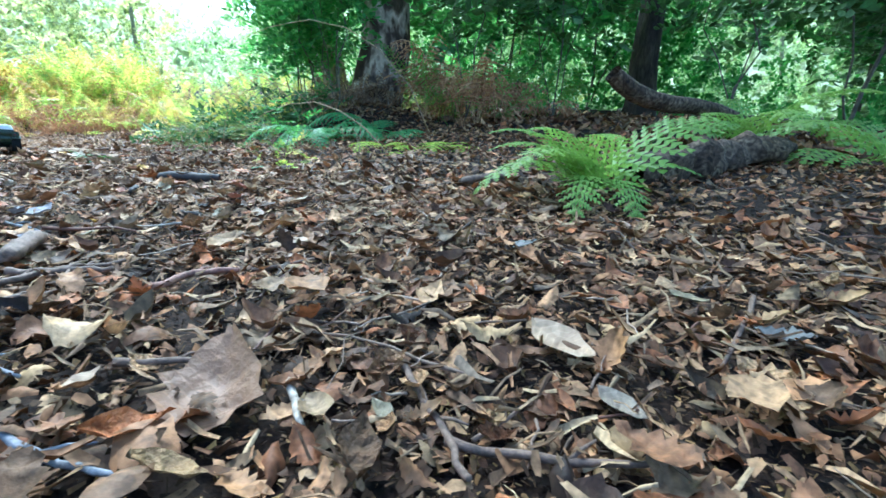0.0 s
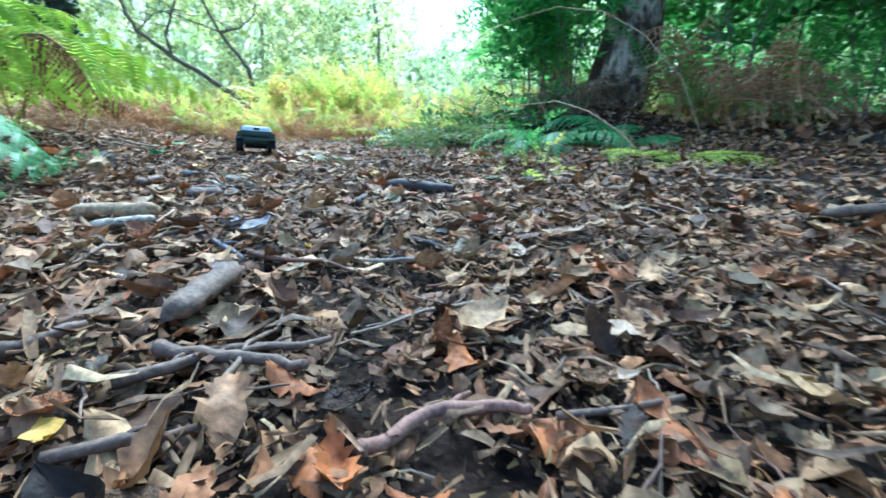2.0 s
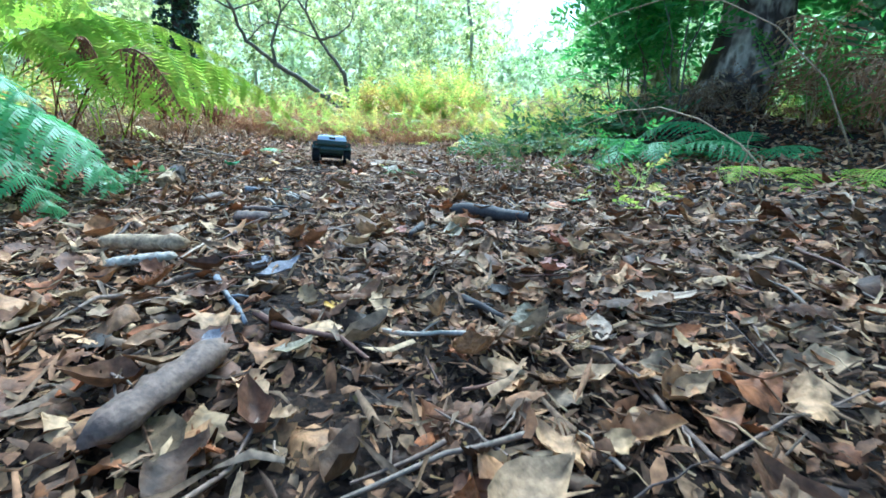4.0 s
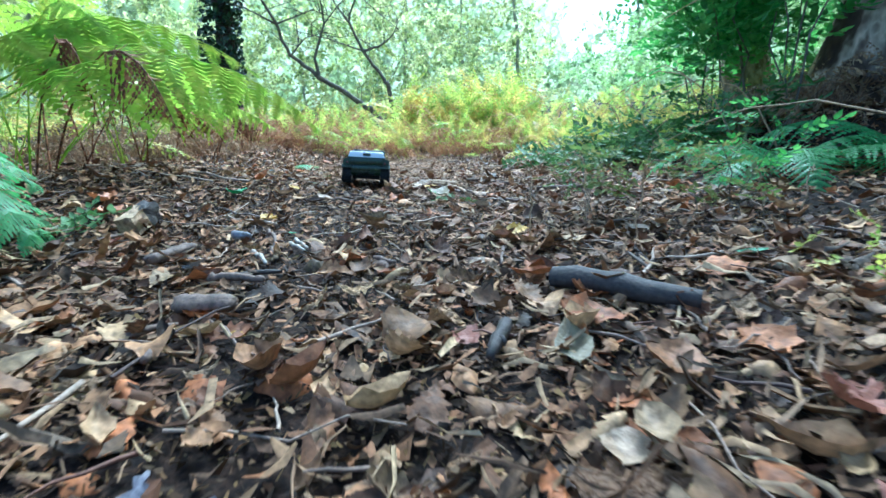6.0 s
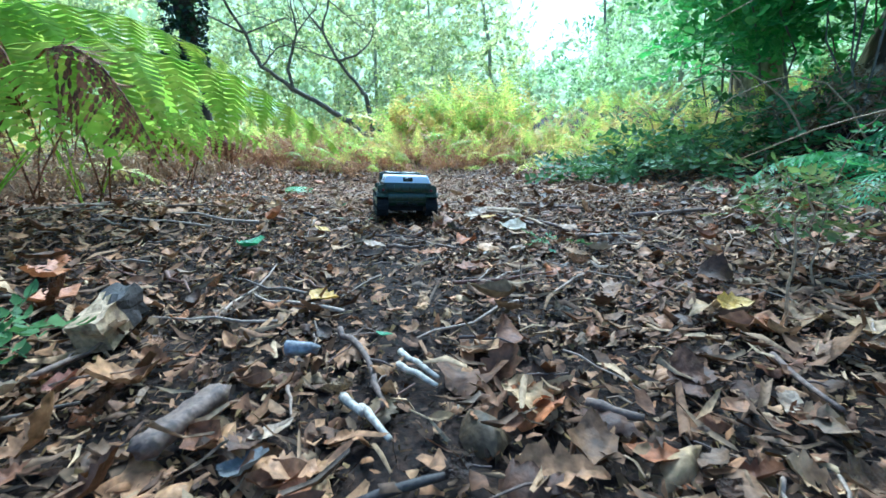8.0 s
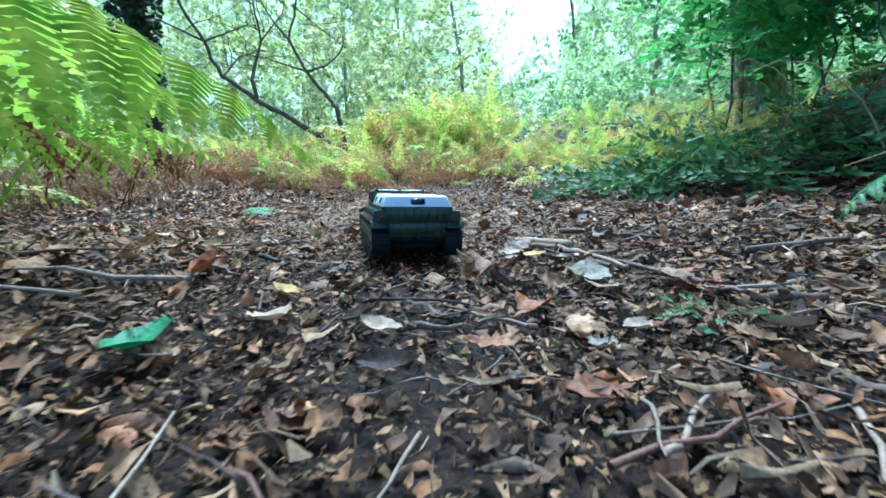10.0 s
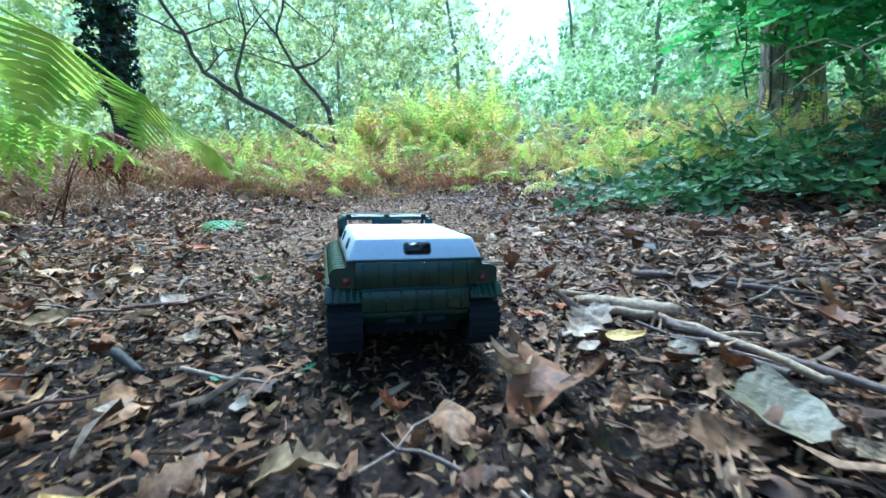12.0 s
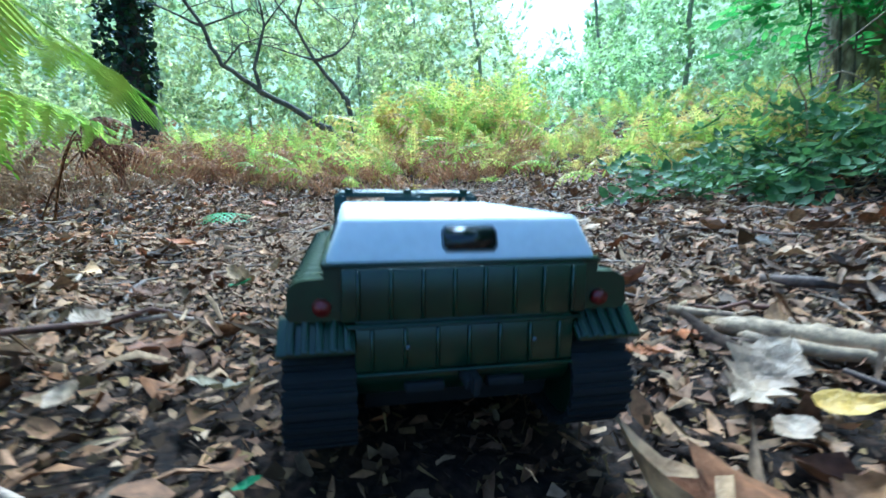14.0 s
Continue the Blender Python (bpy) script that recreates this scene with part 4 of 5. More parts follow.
# woodland behind
# those at negative y and (11, 4) are unseen, added to close the wood
WOODS = [(-12.5, 14.0, 8, 3.4), (-16, 9.5, 9, 3.8), (-8.5, 15.5, 9, 3.2), (-3.0, 14.5, 9, 3.3), (0.5, 13.5, 9, 3.4), (4.5, 12.0, 8, 3.4), (8.0, 9.0, 8, 3.4), (-13.0, 4.0, 8, 3.6), (-6.5, 20.0, 11, 4.0), (-14.5, 20.0, 12, 4.5), (3.0, 20.0, 12, 4.5), (9.5, 15.0, 11, 4.0), (11.0, 4.0, 9, 3.8), (-20, 15, 12, 4.5), (-14, -6, 9, 4), (9, -8, 9, 4)]
for i, (x, y, h, r) in enumerate(WOODS):
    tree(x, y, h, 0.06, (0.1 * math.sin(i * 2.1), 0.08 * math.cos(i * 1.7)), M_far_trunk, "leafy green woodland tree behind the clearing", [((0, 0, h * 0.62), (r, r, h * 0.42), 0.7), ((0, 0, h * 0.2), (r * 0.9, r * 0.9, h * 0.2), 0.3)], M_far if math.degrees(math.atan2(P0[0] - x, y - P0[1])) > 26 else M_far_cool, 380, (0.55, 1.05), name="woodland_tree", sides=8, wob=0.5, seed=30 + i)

# low leafy growth under the far trees
def undergrowth(n, r0, r1, top, size, label, lo=-75, hi=120, mat=M_far):
    az, d = rng.uniform(radians(lo), radians(hi), n), r0 + (r1 - r0) * rng.random(n) ** 0.8
    p = np.stack([P0[0] - d * np.sin(az), P0[1] + d * np.cos(az), top * rng.random(n) ** 1.5], -1)
    p[:, 2] += gh(p[:, 0], p[:, 1])
    p = p[clear_of_gap(p)]
    tagged(new("undergrowth", mesh_of("undergrowth", *sprays_at(p, rng.uniform(size[0], size[1], len(p)), SPRAYS_FAR, 0.8), mat)), label, "undergrowth", kind="stuff")


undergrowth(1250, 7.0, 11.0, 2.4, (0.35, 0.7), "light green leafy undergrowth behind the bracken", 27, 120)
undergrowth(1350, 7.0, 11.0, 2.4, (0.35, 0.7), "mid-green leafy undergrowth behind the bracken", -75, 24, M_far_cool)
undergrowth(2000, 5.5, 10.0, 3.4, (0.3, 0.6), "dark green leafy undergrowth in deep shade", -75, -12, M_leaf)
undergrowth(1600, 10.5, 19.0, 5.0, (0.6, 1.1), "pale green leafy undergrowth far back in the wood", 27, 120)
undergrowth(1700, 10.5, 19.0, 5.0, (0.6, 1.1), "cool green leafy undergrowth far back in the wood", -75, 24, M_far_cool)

# wall of distant woodland, its leaves paled to show haze
az, d = rng.uniform(radians(-85), radians(125), 3600), rng.uniform(21, 30, 3600)
p = np.stack([P0[0] - d * np.sin(az), P0[1] + d * np.cos(az), 0.5 + 12.5 * rng.random(3600) ** 1.2], -1)
p = p[clear_of_gap(p)]
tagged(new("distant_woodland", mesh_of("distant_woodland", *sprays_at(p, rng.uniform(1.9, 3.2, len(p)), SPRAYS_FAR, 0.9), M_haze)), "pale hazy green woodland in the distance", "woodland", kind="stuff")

# backdrop sheet as the wood's far edge, haze in its colour, open over the trail
az = np.radians(np.arange(-100, 141, 0.5))
far_top = np.array([3.6 + 9.0 * min(1, max(0, (abs(math.degrees(a) - 23) - 2.5) / 5)) + 1.6 * noise.noise(Vector((a * 9, 0, 0))) + 0.7 * noise.noise(Vector((a * 40, 3, 0))) for a in az])
rows = []
for s in (-0.1, 0.5, 1.0):
    rows.append(np.stack([P0[0] - 34 * np.sin(az), P0[1] + 34 * np.cos(az), far_top * s], -1))
v = np.concatenate(rows)
n = len(az)
q = np.arange(n - 1)
f = np.concatenate([np.stack([q + k * n, q + 1 + k * n, q + 1 + (k + 1) * n, q + (k + 1) * n], -1) for k in (0, 1)])
tagged(new("backdrop", mesh_of("backdrop", v, f, M_backdrop)), "pale hazed backdrop for the far edge of the wood", "woodland", kind="structure")

# saplings round the birches: broad leaves on thin stems
def sapling(x, y, stems, masses, n, size, label, mat=M_leaf, name="sapling", category="shrub", tilt=0.45):
    z = gz(x, y)
    root = tagged(new(name), label, category)
    root.location = (x, y, z)
    r = np.random.default_rng(int(1000 * abs(x) + 77 * abs(y)))
    for q, ra in stems:
        part_of("stem", trunk_mesh("stem", bent((0, 0, -0.02), q, 8, 0.028 * math.dist((0, 0, 0), q), r), np.linspace(ra * 0.55, ra * 0.18, 8), M_branch, 6, 0.03), root)
    pc = np.concatenate([ball(int(n * w), c, rr, 0.1) for c, rr, w in masses])
    pc = pc[(pc[:, 2] > 0.012) & clear_of_gap(pc + np.array((x, y, z)))]
    part_of("foliage", mesh_of("foliage", *sprays_at(pc, rng.uniform(size[0], size[1], len(pc)), SPRAYS, tilt), mat), root)
    return root


sapling(0.7, 6.5, [((0.3, 0.1, 2.4), 0.025), ((-0.2, 0.4, 2.0), 0.02), ((0.9, 0.2, 2.0), 0.02)], [((0.3, 0.2, 1.5), (1.3, 0.7, 1.1), 1.0)], 200, (0.25, 0.5), "leafy green sapling behind the birch")
sapling(2.2, 7.6, [((0.3, 0.1, 2.8), 0.03), ((1.2, 0.4, 2.4), 0.02)], [((0.6, 0.2, 1.7), (1.9, 0.8, 1.3), 1.0)], 450, (0.3, 0.55), "leafy green sapling in the shade")
# bramble green on the next two saplings puts the wood's shade into their leaves
sapling(4.6, 6.2, [((0.3, 0.1, 2.8), 0.03)], [((0.2, 0.2, 1.6), (1.6, 1.2, 1.4), 1.0)], 520, (0.3, 0.55), "leafy sapling with its green darkened for shade", M_bramble)
sapling(3.6, 5.0, [((0.3, 0.1, 2.2), 0.03), ((-0.4, 0.2, 1.9), 0.02)], [((0.2, 0.2, 1.5), (1.1, 0.8, 0.9), 1.0)], 320, (0.25, 0.5), "leafy sapling with its green darkened for shade", M_bramble)
sapling(1.4, 9.0, [((0.3, 0.1, 3.2), 0.03), ((-0.8, 0.2, 2.9), 0.02)], [((0.2, 0.0, 2.0), (2.6, 0.9, 1.6), 1.0)], 330, (0.35, 0.6), "leafy green sapling deep in the wood")
sapling(-0.3, 3.15, [((-0.05, -0.05, 0.28), 0.003), ((0.1, 0.0, 0.22), 0.003)], [((0.0, 0.0, 0.14), (0.14, 0.12, 0.12), 1.0)], 26, (0.04, 0.08), "small leafy weed in the leaf litter", M_leaf, "weed", "plant")
sapling(-0.02, 2.43, [((0.03, 0.02, 0.14), 0.002)], [((0.0, 0.0, 0.07), (0.09, 0.08, 0.06), 1.0)], 18, (0.025, 0.05), "straggly yellow-green weed in the leaf litter", M_bracken, "weed", "plant")
sapling(-1.02, 1.99, [((0.05, 0.0, 0.06), 0.002)], [((0.0, 0.0, 0.03), (0.06, 0.05, 0.02), 1.0)], 9, (0.05, 0.09), "low green plant with toothed leaves", M_bramble, "weed", "plant", 0.2)
sapling(-0.80, 2.70, [((0.0, 0.0, 0.05), 0.0012)], [((0.0, 0.0, 0.03), (0.03, 0.03, 0.02), 1.0)], 4, (0.03, 0.05), "small green seedling in the litter", M_bramble, "seedling", "plant", 0.3)

sapling(0.55, 4.75, [((0.1, -0.2, 1.6), 0.012), ((-0.2, -0.1, 1.3), 0.010)], [((0.05, -0.05, 1.1), (0.6, 0.4, 0.55), 1.0)], 130, (0.18, 0.34), "dark green leafy sapling beside the birch", M_bramble)

sapling(0.95, 5.9, [((0.1, -0.2, 2.4), 0.02), ((-0.4, -0.1, 2.1), 0.014), ((0.7, 0.1, 2.2), 0.014)], [((0.1, 0.0, 1.45), (1.0, 0.5, 1.05), 1.0)], 230, (0.22, 0.42), "leafy green sapling in the shade")

for x, y, h, w, n in ((-1.25, 4.15, 0.09, 0.34, 46), (-0.98, 4.22, 0.14, 0.34, 48), (-0.72, 4.12, 0.13, 0.3, 36), (-0.95, 4.55, 0.2, 0.36, 46), (-0.62, 4.42, 0.24, 0.3, 40), (-1.3, 4.6, 0.14, 0.36, 40), (-0.42, 4.15, 0.2, 0.26, 26)):
    sapling(x, y, [((-0.22, -0.1, h * 1.2), 0.004), ((0.22, 0.05, h * 1.4), 0.004), ((0.05, -0.2, h), 0.004)], [((0.0, 0.0, h * 0.65), (w, w * 0.8, h * 0.75), 1.0)], n, (0.1, 0.2), "dark green bramble thicket at the trail side", M_bramble, "bramble_bush", "bush", 0.32)
sapling(-0.46, 2.72, [((-0.06, 0.02, 0.17), 0.0022), ((0.1, 0.05, 0.14), 0.002), ((0.02, -0.04, 0.12), 0.002)], [((0.0, 0.0, 0.1), (0.12, 0.09, 0.07), 1.0)], 60, (0.03, 0.06), "straggly yellow-green weed in the leaf litter", M_weed, "weed", "plant")
sapling(-0.30, 2.85, [((0.06, 0.02, 0.17), 0.0022), ((-0.05, 0.05, 0.14), 0.002)], [((0.0, 0.0, 0.1), (0.12, 0.1, 0.07), 1.0)], 50, (0.03, 0.06), "straggly yellow-green weed in the leaf litter", M_weed, "weed", "plant")

# leafy saplings over the bank, lit through from behind
sapling(-0.38, 4.5, [((0.1, 0.0, 1.5), 0.010), ((-0.2, 0.1, 1.3), 0.008)], [((0.05, 0.0, 1.15), (0.5, 0.3, 0.45), 1.0)], 150, (0.12, 0.22), "leafy green sapling screening a birch trunk")
sapling(-0.62, 4.75, [((0.2, -0.1, 1.6), 0.014), ((-0.3, 0.0, 1.3), 0.010), ((0.1, -0.4, 1.4), 0.010)], [((-0.05, -0.05, 0.8), (0.45, 0.4, 0.5), 0.75), ((0.1, 0.1, 1.5), (0.6, 0.5, 0.4), 0.25)], 400, (0.13, 0.25), "leafy green sapling leaning over the trail edge")
sapling(-1.0, 5.5, [((0.1, 0.0, 2.0), 0.014), ((-0.3, 0.1, 1.6), 0.010), ((0.35, 0.0, 1.8), 0.010)], [((0.0, 0.0, 1.1), (0.5, 0.4, 0.7), 1.0)], 330, (0.14, 0.26), "mid-green leafy sapling behind the brambles")
sapling(-0.32, 4.35, [((0.1, 0.1, 1.3), 0.010), ((-0.2, 0.0, 1.0), 0.008)], [((0.0, 0.05, 0.8), (0.34, 0.28, 0.42), 1.0)], 120, (0.12, 0.22), "leafy green sapling beside a birch trunk")
sapling(-0.35, 5.6, [((0.1, 0.1, 1.9), 0.012), ((-0.3, 0.0, 1.6), 0.010)], [((0.0, 0.05, 1.0), (0.6, 0.4, 0.75), 1.0)], 150, (0.2, 0.36), "green leafy sapling behind a birch")
sapling(0.45, 5.25, [((0.1, 0.1, 1.8), 0.012), ((-0.3, 0.0, 1.5), 0.010)], [((0.0, 0.05, 0.95), (0.55, 0.4, 0.6), 1.0)], 110, (0.2, 0.34), "leafy green sapling behind the birch")

# darker bramble green on both, shade carried by the leaf colour
sapling(1.3, 5.3, [((0.1, 0.0, 2.0), 0.014), ((-0.4, 0.1, 1.8), 0.010), ((0.4, 0.0, 1.9), 0.010)], [((0.0, 0.0, 1.35), (0.7, 0.4, 0.8), 1.0)], 200, (0.2, 0.38), "leafy sapling with its green darkened for shade", M_bramble)
sapling(2.4, 4.6, [((0.1, 0.0, 1.9), 0.014), ((-0.4, 0.1, 1.7), 0.010), ((0.4, 0.0, 1.8), 0.010)], [((0.0, 0.0, 1.3), (0.85, 0.5, 0.8), 1.0)], 180, (0.2, 0.38), "leafy sapling behind the fallen logs, green darkened for shade", M_bramble)


def cane(pts, r, label):
    """A long thin arching stem."""
    P = [Vector(p) for p in pts]
    fine = []
    for k in range(13):
        t = k / 12
        fine.append(tuple((1 - t) ** 2 * P[0] + 2 * t * (1 - t) * P[1] + t * t * P[2] + Vector(rng.normal(0, 0.004, 3).tolist())))
    return tagged(new("bramble_cane", mesh_of("bramble_cane", *tube_arrays(fine, np.linspace(r, r * 0.4, 13), 6), STICK_TONES["tan"])), label, "stem")


cane([(0.35, 3.4, 0.10), (0.05, 3.45, 0.85), (-0.75, 3.75, 0.52)], 0.0032, "long pale bramble cane arching over the litter")
cane([(0.2, 3.05, 0.02), (-0.15, 3.3, 0.40), (-0.62, 3.55, 0.10)], 0.0035, "thin dry bramble cane bending to the ground")

for i in range(11):
    x, y = -0.15 + 0.33 * math.sin(2.4 * i), 2.72 + 0.24 * math.cos(1.7 * i)
    h = 0.11 + 0.03 * (i % 4)
    cane([(x, y, gz(x, y)), (x + 0.02 * math.sin(i), y + 0.02, gz(x, y) + h), (x + 0.06 * math.sin(3 * i), y + 0.05 * math.cos(2 * i), gz(x, y) + h * (0.75 + 0.25 * (i % 2)))], 0.0017, "thin dry weed stem standing in the litter")
for x, y, dx, dy, h in ((-1.05, 4.45, -0.12, -0.25, 0.34), (-0.85, 4.35, -0.3, -0.1, 0.3), (-0.6, 4.3, -0.45, 0.05, 0.42), (-0.45, 4.05, -0.5, -0.15, 0.36), (-0.3, 3.95, -0.42, -0.3, 0.3)):
    z = gz(x, y)
    cane([(x, y, z), (x + dx * 0.4, y + dy * 0.4, z + h * 1.5), (x + dx, y + dy, z + h * 0.6)], 0.0035, "brown bramble cane arching among leaves")

# ---- fallen logs ----
def log(name, pts, radii, label, seed, mat=M_log, knob=0.1):
    ob = tagged(new(name, trunk_mesh(name, pts, radii, mat, 14, knob, seed)), label, "log")
    return ob


log("fallen_log", bent((0.93, 2.36, 0.06), (1.75, 2.95, 0.12), 22, 0.012, rng), 0.05 + 0.012 * np.sin(np.arange(22) * 1.3) * np.cos(np.arange(22) * 0.45), "weathered fallen log with broken dark bark on the litter", 1, knob=0.2)
log("fallen_branch", [(1.1, 3.09, 0.385), (1.14, 3.1, 0.352), (1.2, 3.12, 0.318), (1.29, 3.15, 0.29), (1.4, 3.2, 0.275), (1.53, 3.27, 0.272), (1.66, 3.33, 0.255), (1.8, 3.4, 0.22), (2.0, 3.5, 0.15)], np.array([0.036, 0.037, 0.038, 0.036, 0.037, 0.035, 0.036, 0.033, 0.03]), "raised curved dead branch resting behind the log", 2)
log("dead_stick", bent((-0.335, 2.312, 0.017), (-0.18, 2.337, 0.019), 7, 0.003, rng), [0.012, 0.014, 0.013, 0.014, 0.013, 0.012, 0.010], "short dark rotten stick on the leaf litter", 3, STICK_TONES["dark"], 0.05)


# ---- sticks and single leaves on the litter ----
STICK_WORDS = {"brown": "dead brown stick lying on the leaf litter", "grey": "weathered grey stick lying on the leaf litter", "pale": "pale barkless stick lying on the leaf litter", "tan": "rotten tan piece of wood on the leaf litter", "dark": "dark damp stick lying on the leaf litter", "red": "reddish bare twig lying on the leaf litter"}


def stick(pts, r, tone):
    """A crooked stick through ground points, with a knot or a stub of a side twig."""
    full = []
    for _ in range(2):
        soft = [pts[0]]
        for (x0, y0), (x1, y1) in zip(pts[:-1], pts[1:]):
            soft += [(0.75 * x0 + 0.25 * x1, 0.75 * y0 + 0.25 * y1), (0.25 * x0 + 0.75 * x1, 0.25 * y0 + 0.75 * y1)]
        pts = soft + [pts[-1]] if len(pts) > 2 else pts
    for (x0, y0), (x1, y1) in zip(pts[:-1], pts[1:]):
        for k in range(4 if len(pts) == 2 else 1):
            s = k / 4
            full.append((x0 + (x1 - x0) * s, y0 + (y1 - y0) * s))
    full.append(pts[-1])
    L = math.dist(pts[0], pts[-1])
    P = []
    for i, (x, y) in enumerate(full):
        end = i in (0, len(full) - 1)
        P.append((x + rng.normal(0, L * 0.009) * (not end), y + rng.normal(0, L * 0.009) * (not end), gz(x, y) + r * 0.9 + 0.007 + rng.uniform(0, 0.004)))
    rad = [r * (1.05 - 0.4 * i / (len(P) - 1)) * rng.uniform(0.86, 1.12) for i in range(len(P))]
    chunks = [tube_arrays(P, rad, 6)]
    if r > 0.0085:
        # a decayed lump: flattened, ridged along its length, with ragged ends
        n, sides = 13, 10
        spine = np.array([np.array(P[0]) + (np.array(P[-1]) - np.array(P[0])) * k / (n - 1) for k in range(n)])
        v, f = tube_arrays(spine, [r * (0.55 if k in (0, n - 1) else rng.uniform(0.85, 1.1)) for k in range(n)], sides, False)
        c = np.repeat(spine, sides, 0)
        ridge = np.tile(rng.uniform(0.78, 1.15, sides), n)[:, None] * rng.uniform(0.9, 1.1, (len(v), 1))
        v = c + (v - c) * ridge * (1, 1, 0.8)
        ragged = np.repeat([-1.0] + [0.0] * (n - 2) + [1.0], sides)[:, None] * rng.uniform(0, 0.06 * L, (len(v), 1))
        v = v + ragged * (spine[-1] - spine[0]) / max(L, 1e-6)
        m = len(v)
        v = np.concatenate([v, spine[[0, 0, -1, -1]]])
        e = (n - 1) * sides
        caps = [(m, (k + 1) % sides, k, m + 1) for k in range(sides)] + [(m + 2, e + k, e + (k + 1) % sides, m + 3) for k in range(sides)]
        chunks = [(v, np.concatenate([f, np.array(caps)]))]
    if L > 0.06 and r < 0.01:
        k = len(P) // 2
        a = np.array(P[k])
        d = np.array(P[k + 1]) - a
        d /= np.linalg.norm(d)
        q = a + d * L * 0.15 + np.array((-d[1], d[0], 0.25)) * L * 0.12
        chunks.append(tube_arrays([a, (a + q) / 2 + (0, 0, 0.002), q], [rad[k] * 0.7, rad[k] * 0.5, rad[k] * 0.3], 6))
    name = "wood_piece" if r > 0.0085 else "stick"
    return tagged(new(name, mesh_of(name, *joined(chunks), STICK_TONES[tone])), STICK_WORDS[tone], "stick")


LEAF_WORDS = {"brown": "large curled brown fallen leaf", "tan": "dry tan fallen leaf on the litter", "pale": "pale bleached fallen leaf on the litter", "orange": "orange-brown fallen leaf on the litter", "grey": "silvery grey fallen leaf, underside up", "greygreen": "grey-green crumpled fallen leaf on the litter", "yellow": "yellow fallen leaf on the litter", "green": "fresh green leaf lying on the litter", "violet": "pale violet-grey fallen leaf on the litter", "red": "russet fallen leaf on the litter"}
LEAF_MESHES = {}


def leaf_thing(x, y, size, tone, yaw=None):
    """One fallen leaf that stands out from the litter."""
    if under_car(x, y, 0.005):
        return
    kind = int(rng.integers(0, 3))
    key = (tone, kind)
    if key not in LEAF_MESHES:
        w = [MAPLE, OAK, OVATE][kind] if tone != "green" else [OVATE, SIMPLE, OVATE][kind]
        LEAF_MESHES[key] = mesh_of("fallen_leaf", *crumpled(blade(w, 0.22, 0.45, 0.3, 2), 0.025, kind + 7, 0.07), LEAF_TONES[tone])
    ob = tagged(new("fallen_leaf", LEAF_MESHES[key]), LEAF_WORDS[tone], "leaf", "single fallen leaves")
    ob.matrix_basis = pose(x, y, gz(x, y) + 0.010 + 0.06 * size, rng.normal(0, 9), rng.normal(0, 9), rng.uniform(0, 360)) @ Matrix.Scale(size, 4)


stick([(0.122, 1.317), (0.213, 1.273), (0.273, 1.262)], .0034, "grey")
stick([(0.467, 1.312), (0.537, 1.296), (0.606, 1.296)], .0035, "brown")
stick([(0.429, 1.403), (0.457, 1.344), (0.482, 1.278)], .0038, "brown")
stick([(0.824, 1.566), (0.709, 1.416)], .0035, "brown")
stick([(-0.020, 1.474), (0.025, 1.526)], .004, "brown")
stick([(0.191, 1.381), (0.286, 1.400)], .0035, "brown")
stick([(-0.047, 1.589), (0.018, 1.651)], .004, "brown")
stick([(0.338, 1.376), (0.367, 1.317)], .0035, "pale")
stick([(0.486, 1.314), (0.537, 1.366)], .002, "brown")
stick([(0.038, 1.392), (0.140, 1.350)], .003, "grey")
stick([(0.489, 2.357), (0.615, 2.437)], .013, "brown")
stick([(-0.077, 1.572), (-0.027, 1.589), (0.031, 1.606)], .006, "brown")
stick([(-0.062, 1.532), (-0.034, 1.595)], .005, "brown")
stick([(-0.162, 1.515), (-0.157, 1.571)], .006, "brown")
stick([(-0.108, 1.608), (-0.153, 1.712)], .014, "brown")
stick([(0.114, 1.552), (0.131, 1.607), (0.183, 1.634)], .005, "red")
stick([(0.047, 1.937), (0.120, 1.914), (0.194, 1.827)], .003, "brown")
stick([(0.200, 1.634), (0.269, 1.689)], .003, "brown")
stick([(-0.319, 1.803), (-0.197, 1.762)], .004, "grey")
stick([(-0.124, 1.822), (-0.068, 1.846), (-0.003, 1.903)], .003, "pale")
stick([(-0.442, 1.738), (-0.412, 1.801)], .009, "pale")
stick([(-0.534, 1.766), (-0.452, 1.834)], .014, "tan")
stick([(-0.071, 1.947), (-0.008, 1.930)], .005, "dark")
stick([(-0.344, 1.768), (-0.344, 1.844)], .003, "brown")
stick([(-0.308, 2.173), (-0.280, 2.108)], .007, "dark")
stick([(-0.544, 1.929), (-0.542, 1.971)], .004, "brown")
stick([(-0.479, 1.923), (-0.508, 1.943)], .004, "brown")
stick([(-0.578, 1.983), (-0.538, 2.025)], .012, "brown")
stick([(-0.649, 2.077), (-0.621, 2.127)], .004, "dark")
stick([(-0.830, 2.226), (-0.765, 2.204), (-0.702, 2.156)], .0035, "brown")
stick([(-0.750, 2.228), (-0.694, 2.213)], .003, "pale")
stick([(-0.832, 2.165), (-0.809, 2.183)], .007, "grey")
stick([(-0.792, 2.026), (-0.817, 2.096)], .010, "brown")
stick([(-0.972, 2.008), (-0.996, 2.073)], .003, "brown")
stick([(-0.660, 2.051), (-0.635, 2.077), (-0.604, 2.091)], .006, "brown")
stick([(-0.478, 2.421), (-0.432, 2.347)], .003, "brown")
stick([(-0.583, 2.250), (-0.543, 2.253)], .004, "brown")
stick([(-1.047, 2.965), (-0.873, 2.884), (-0.776, 2.835)], .0045, "brown")
stick([(-0.754, 2.815), (-0.701, 2.827)], .006, "brown")
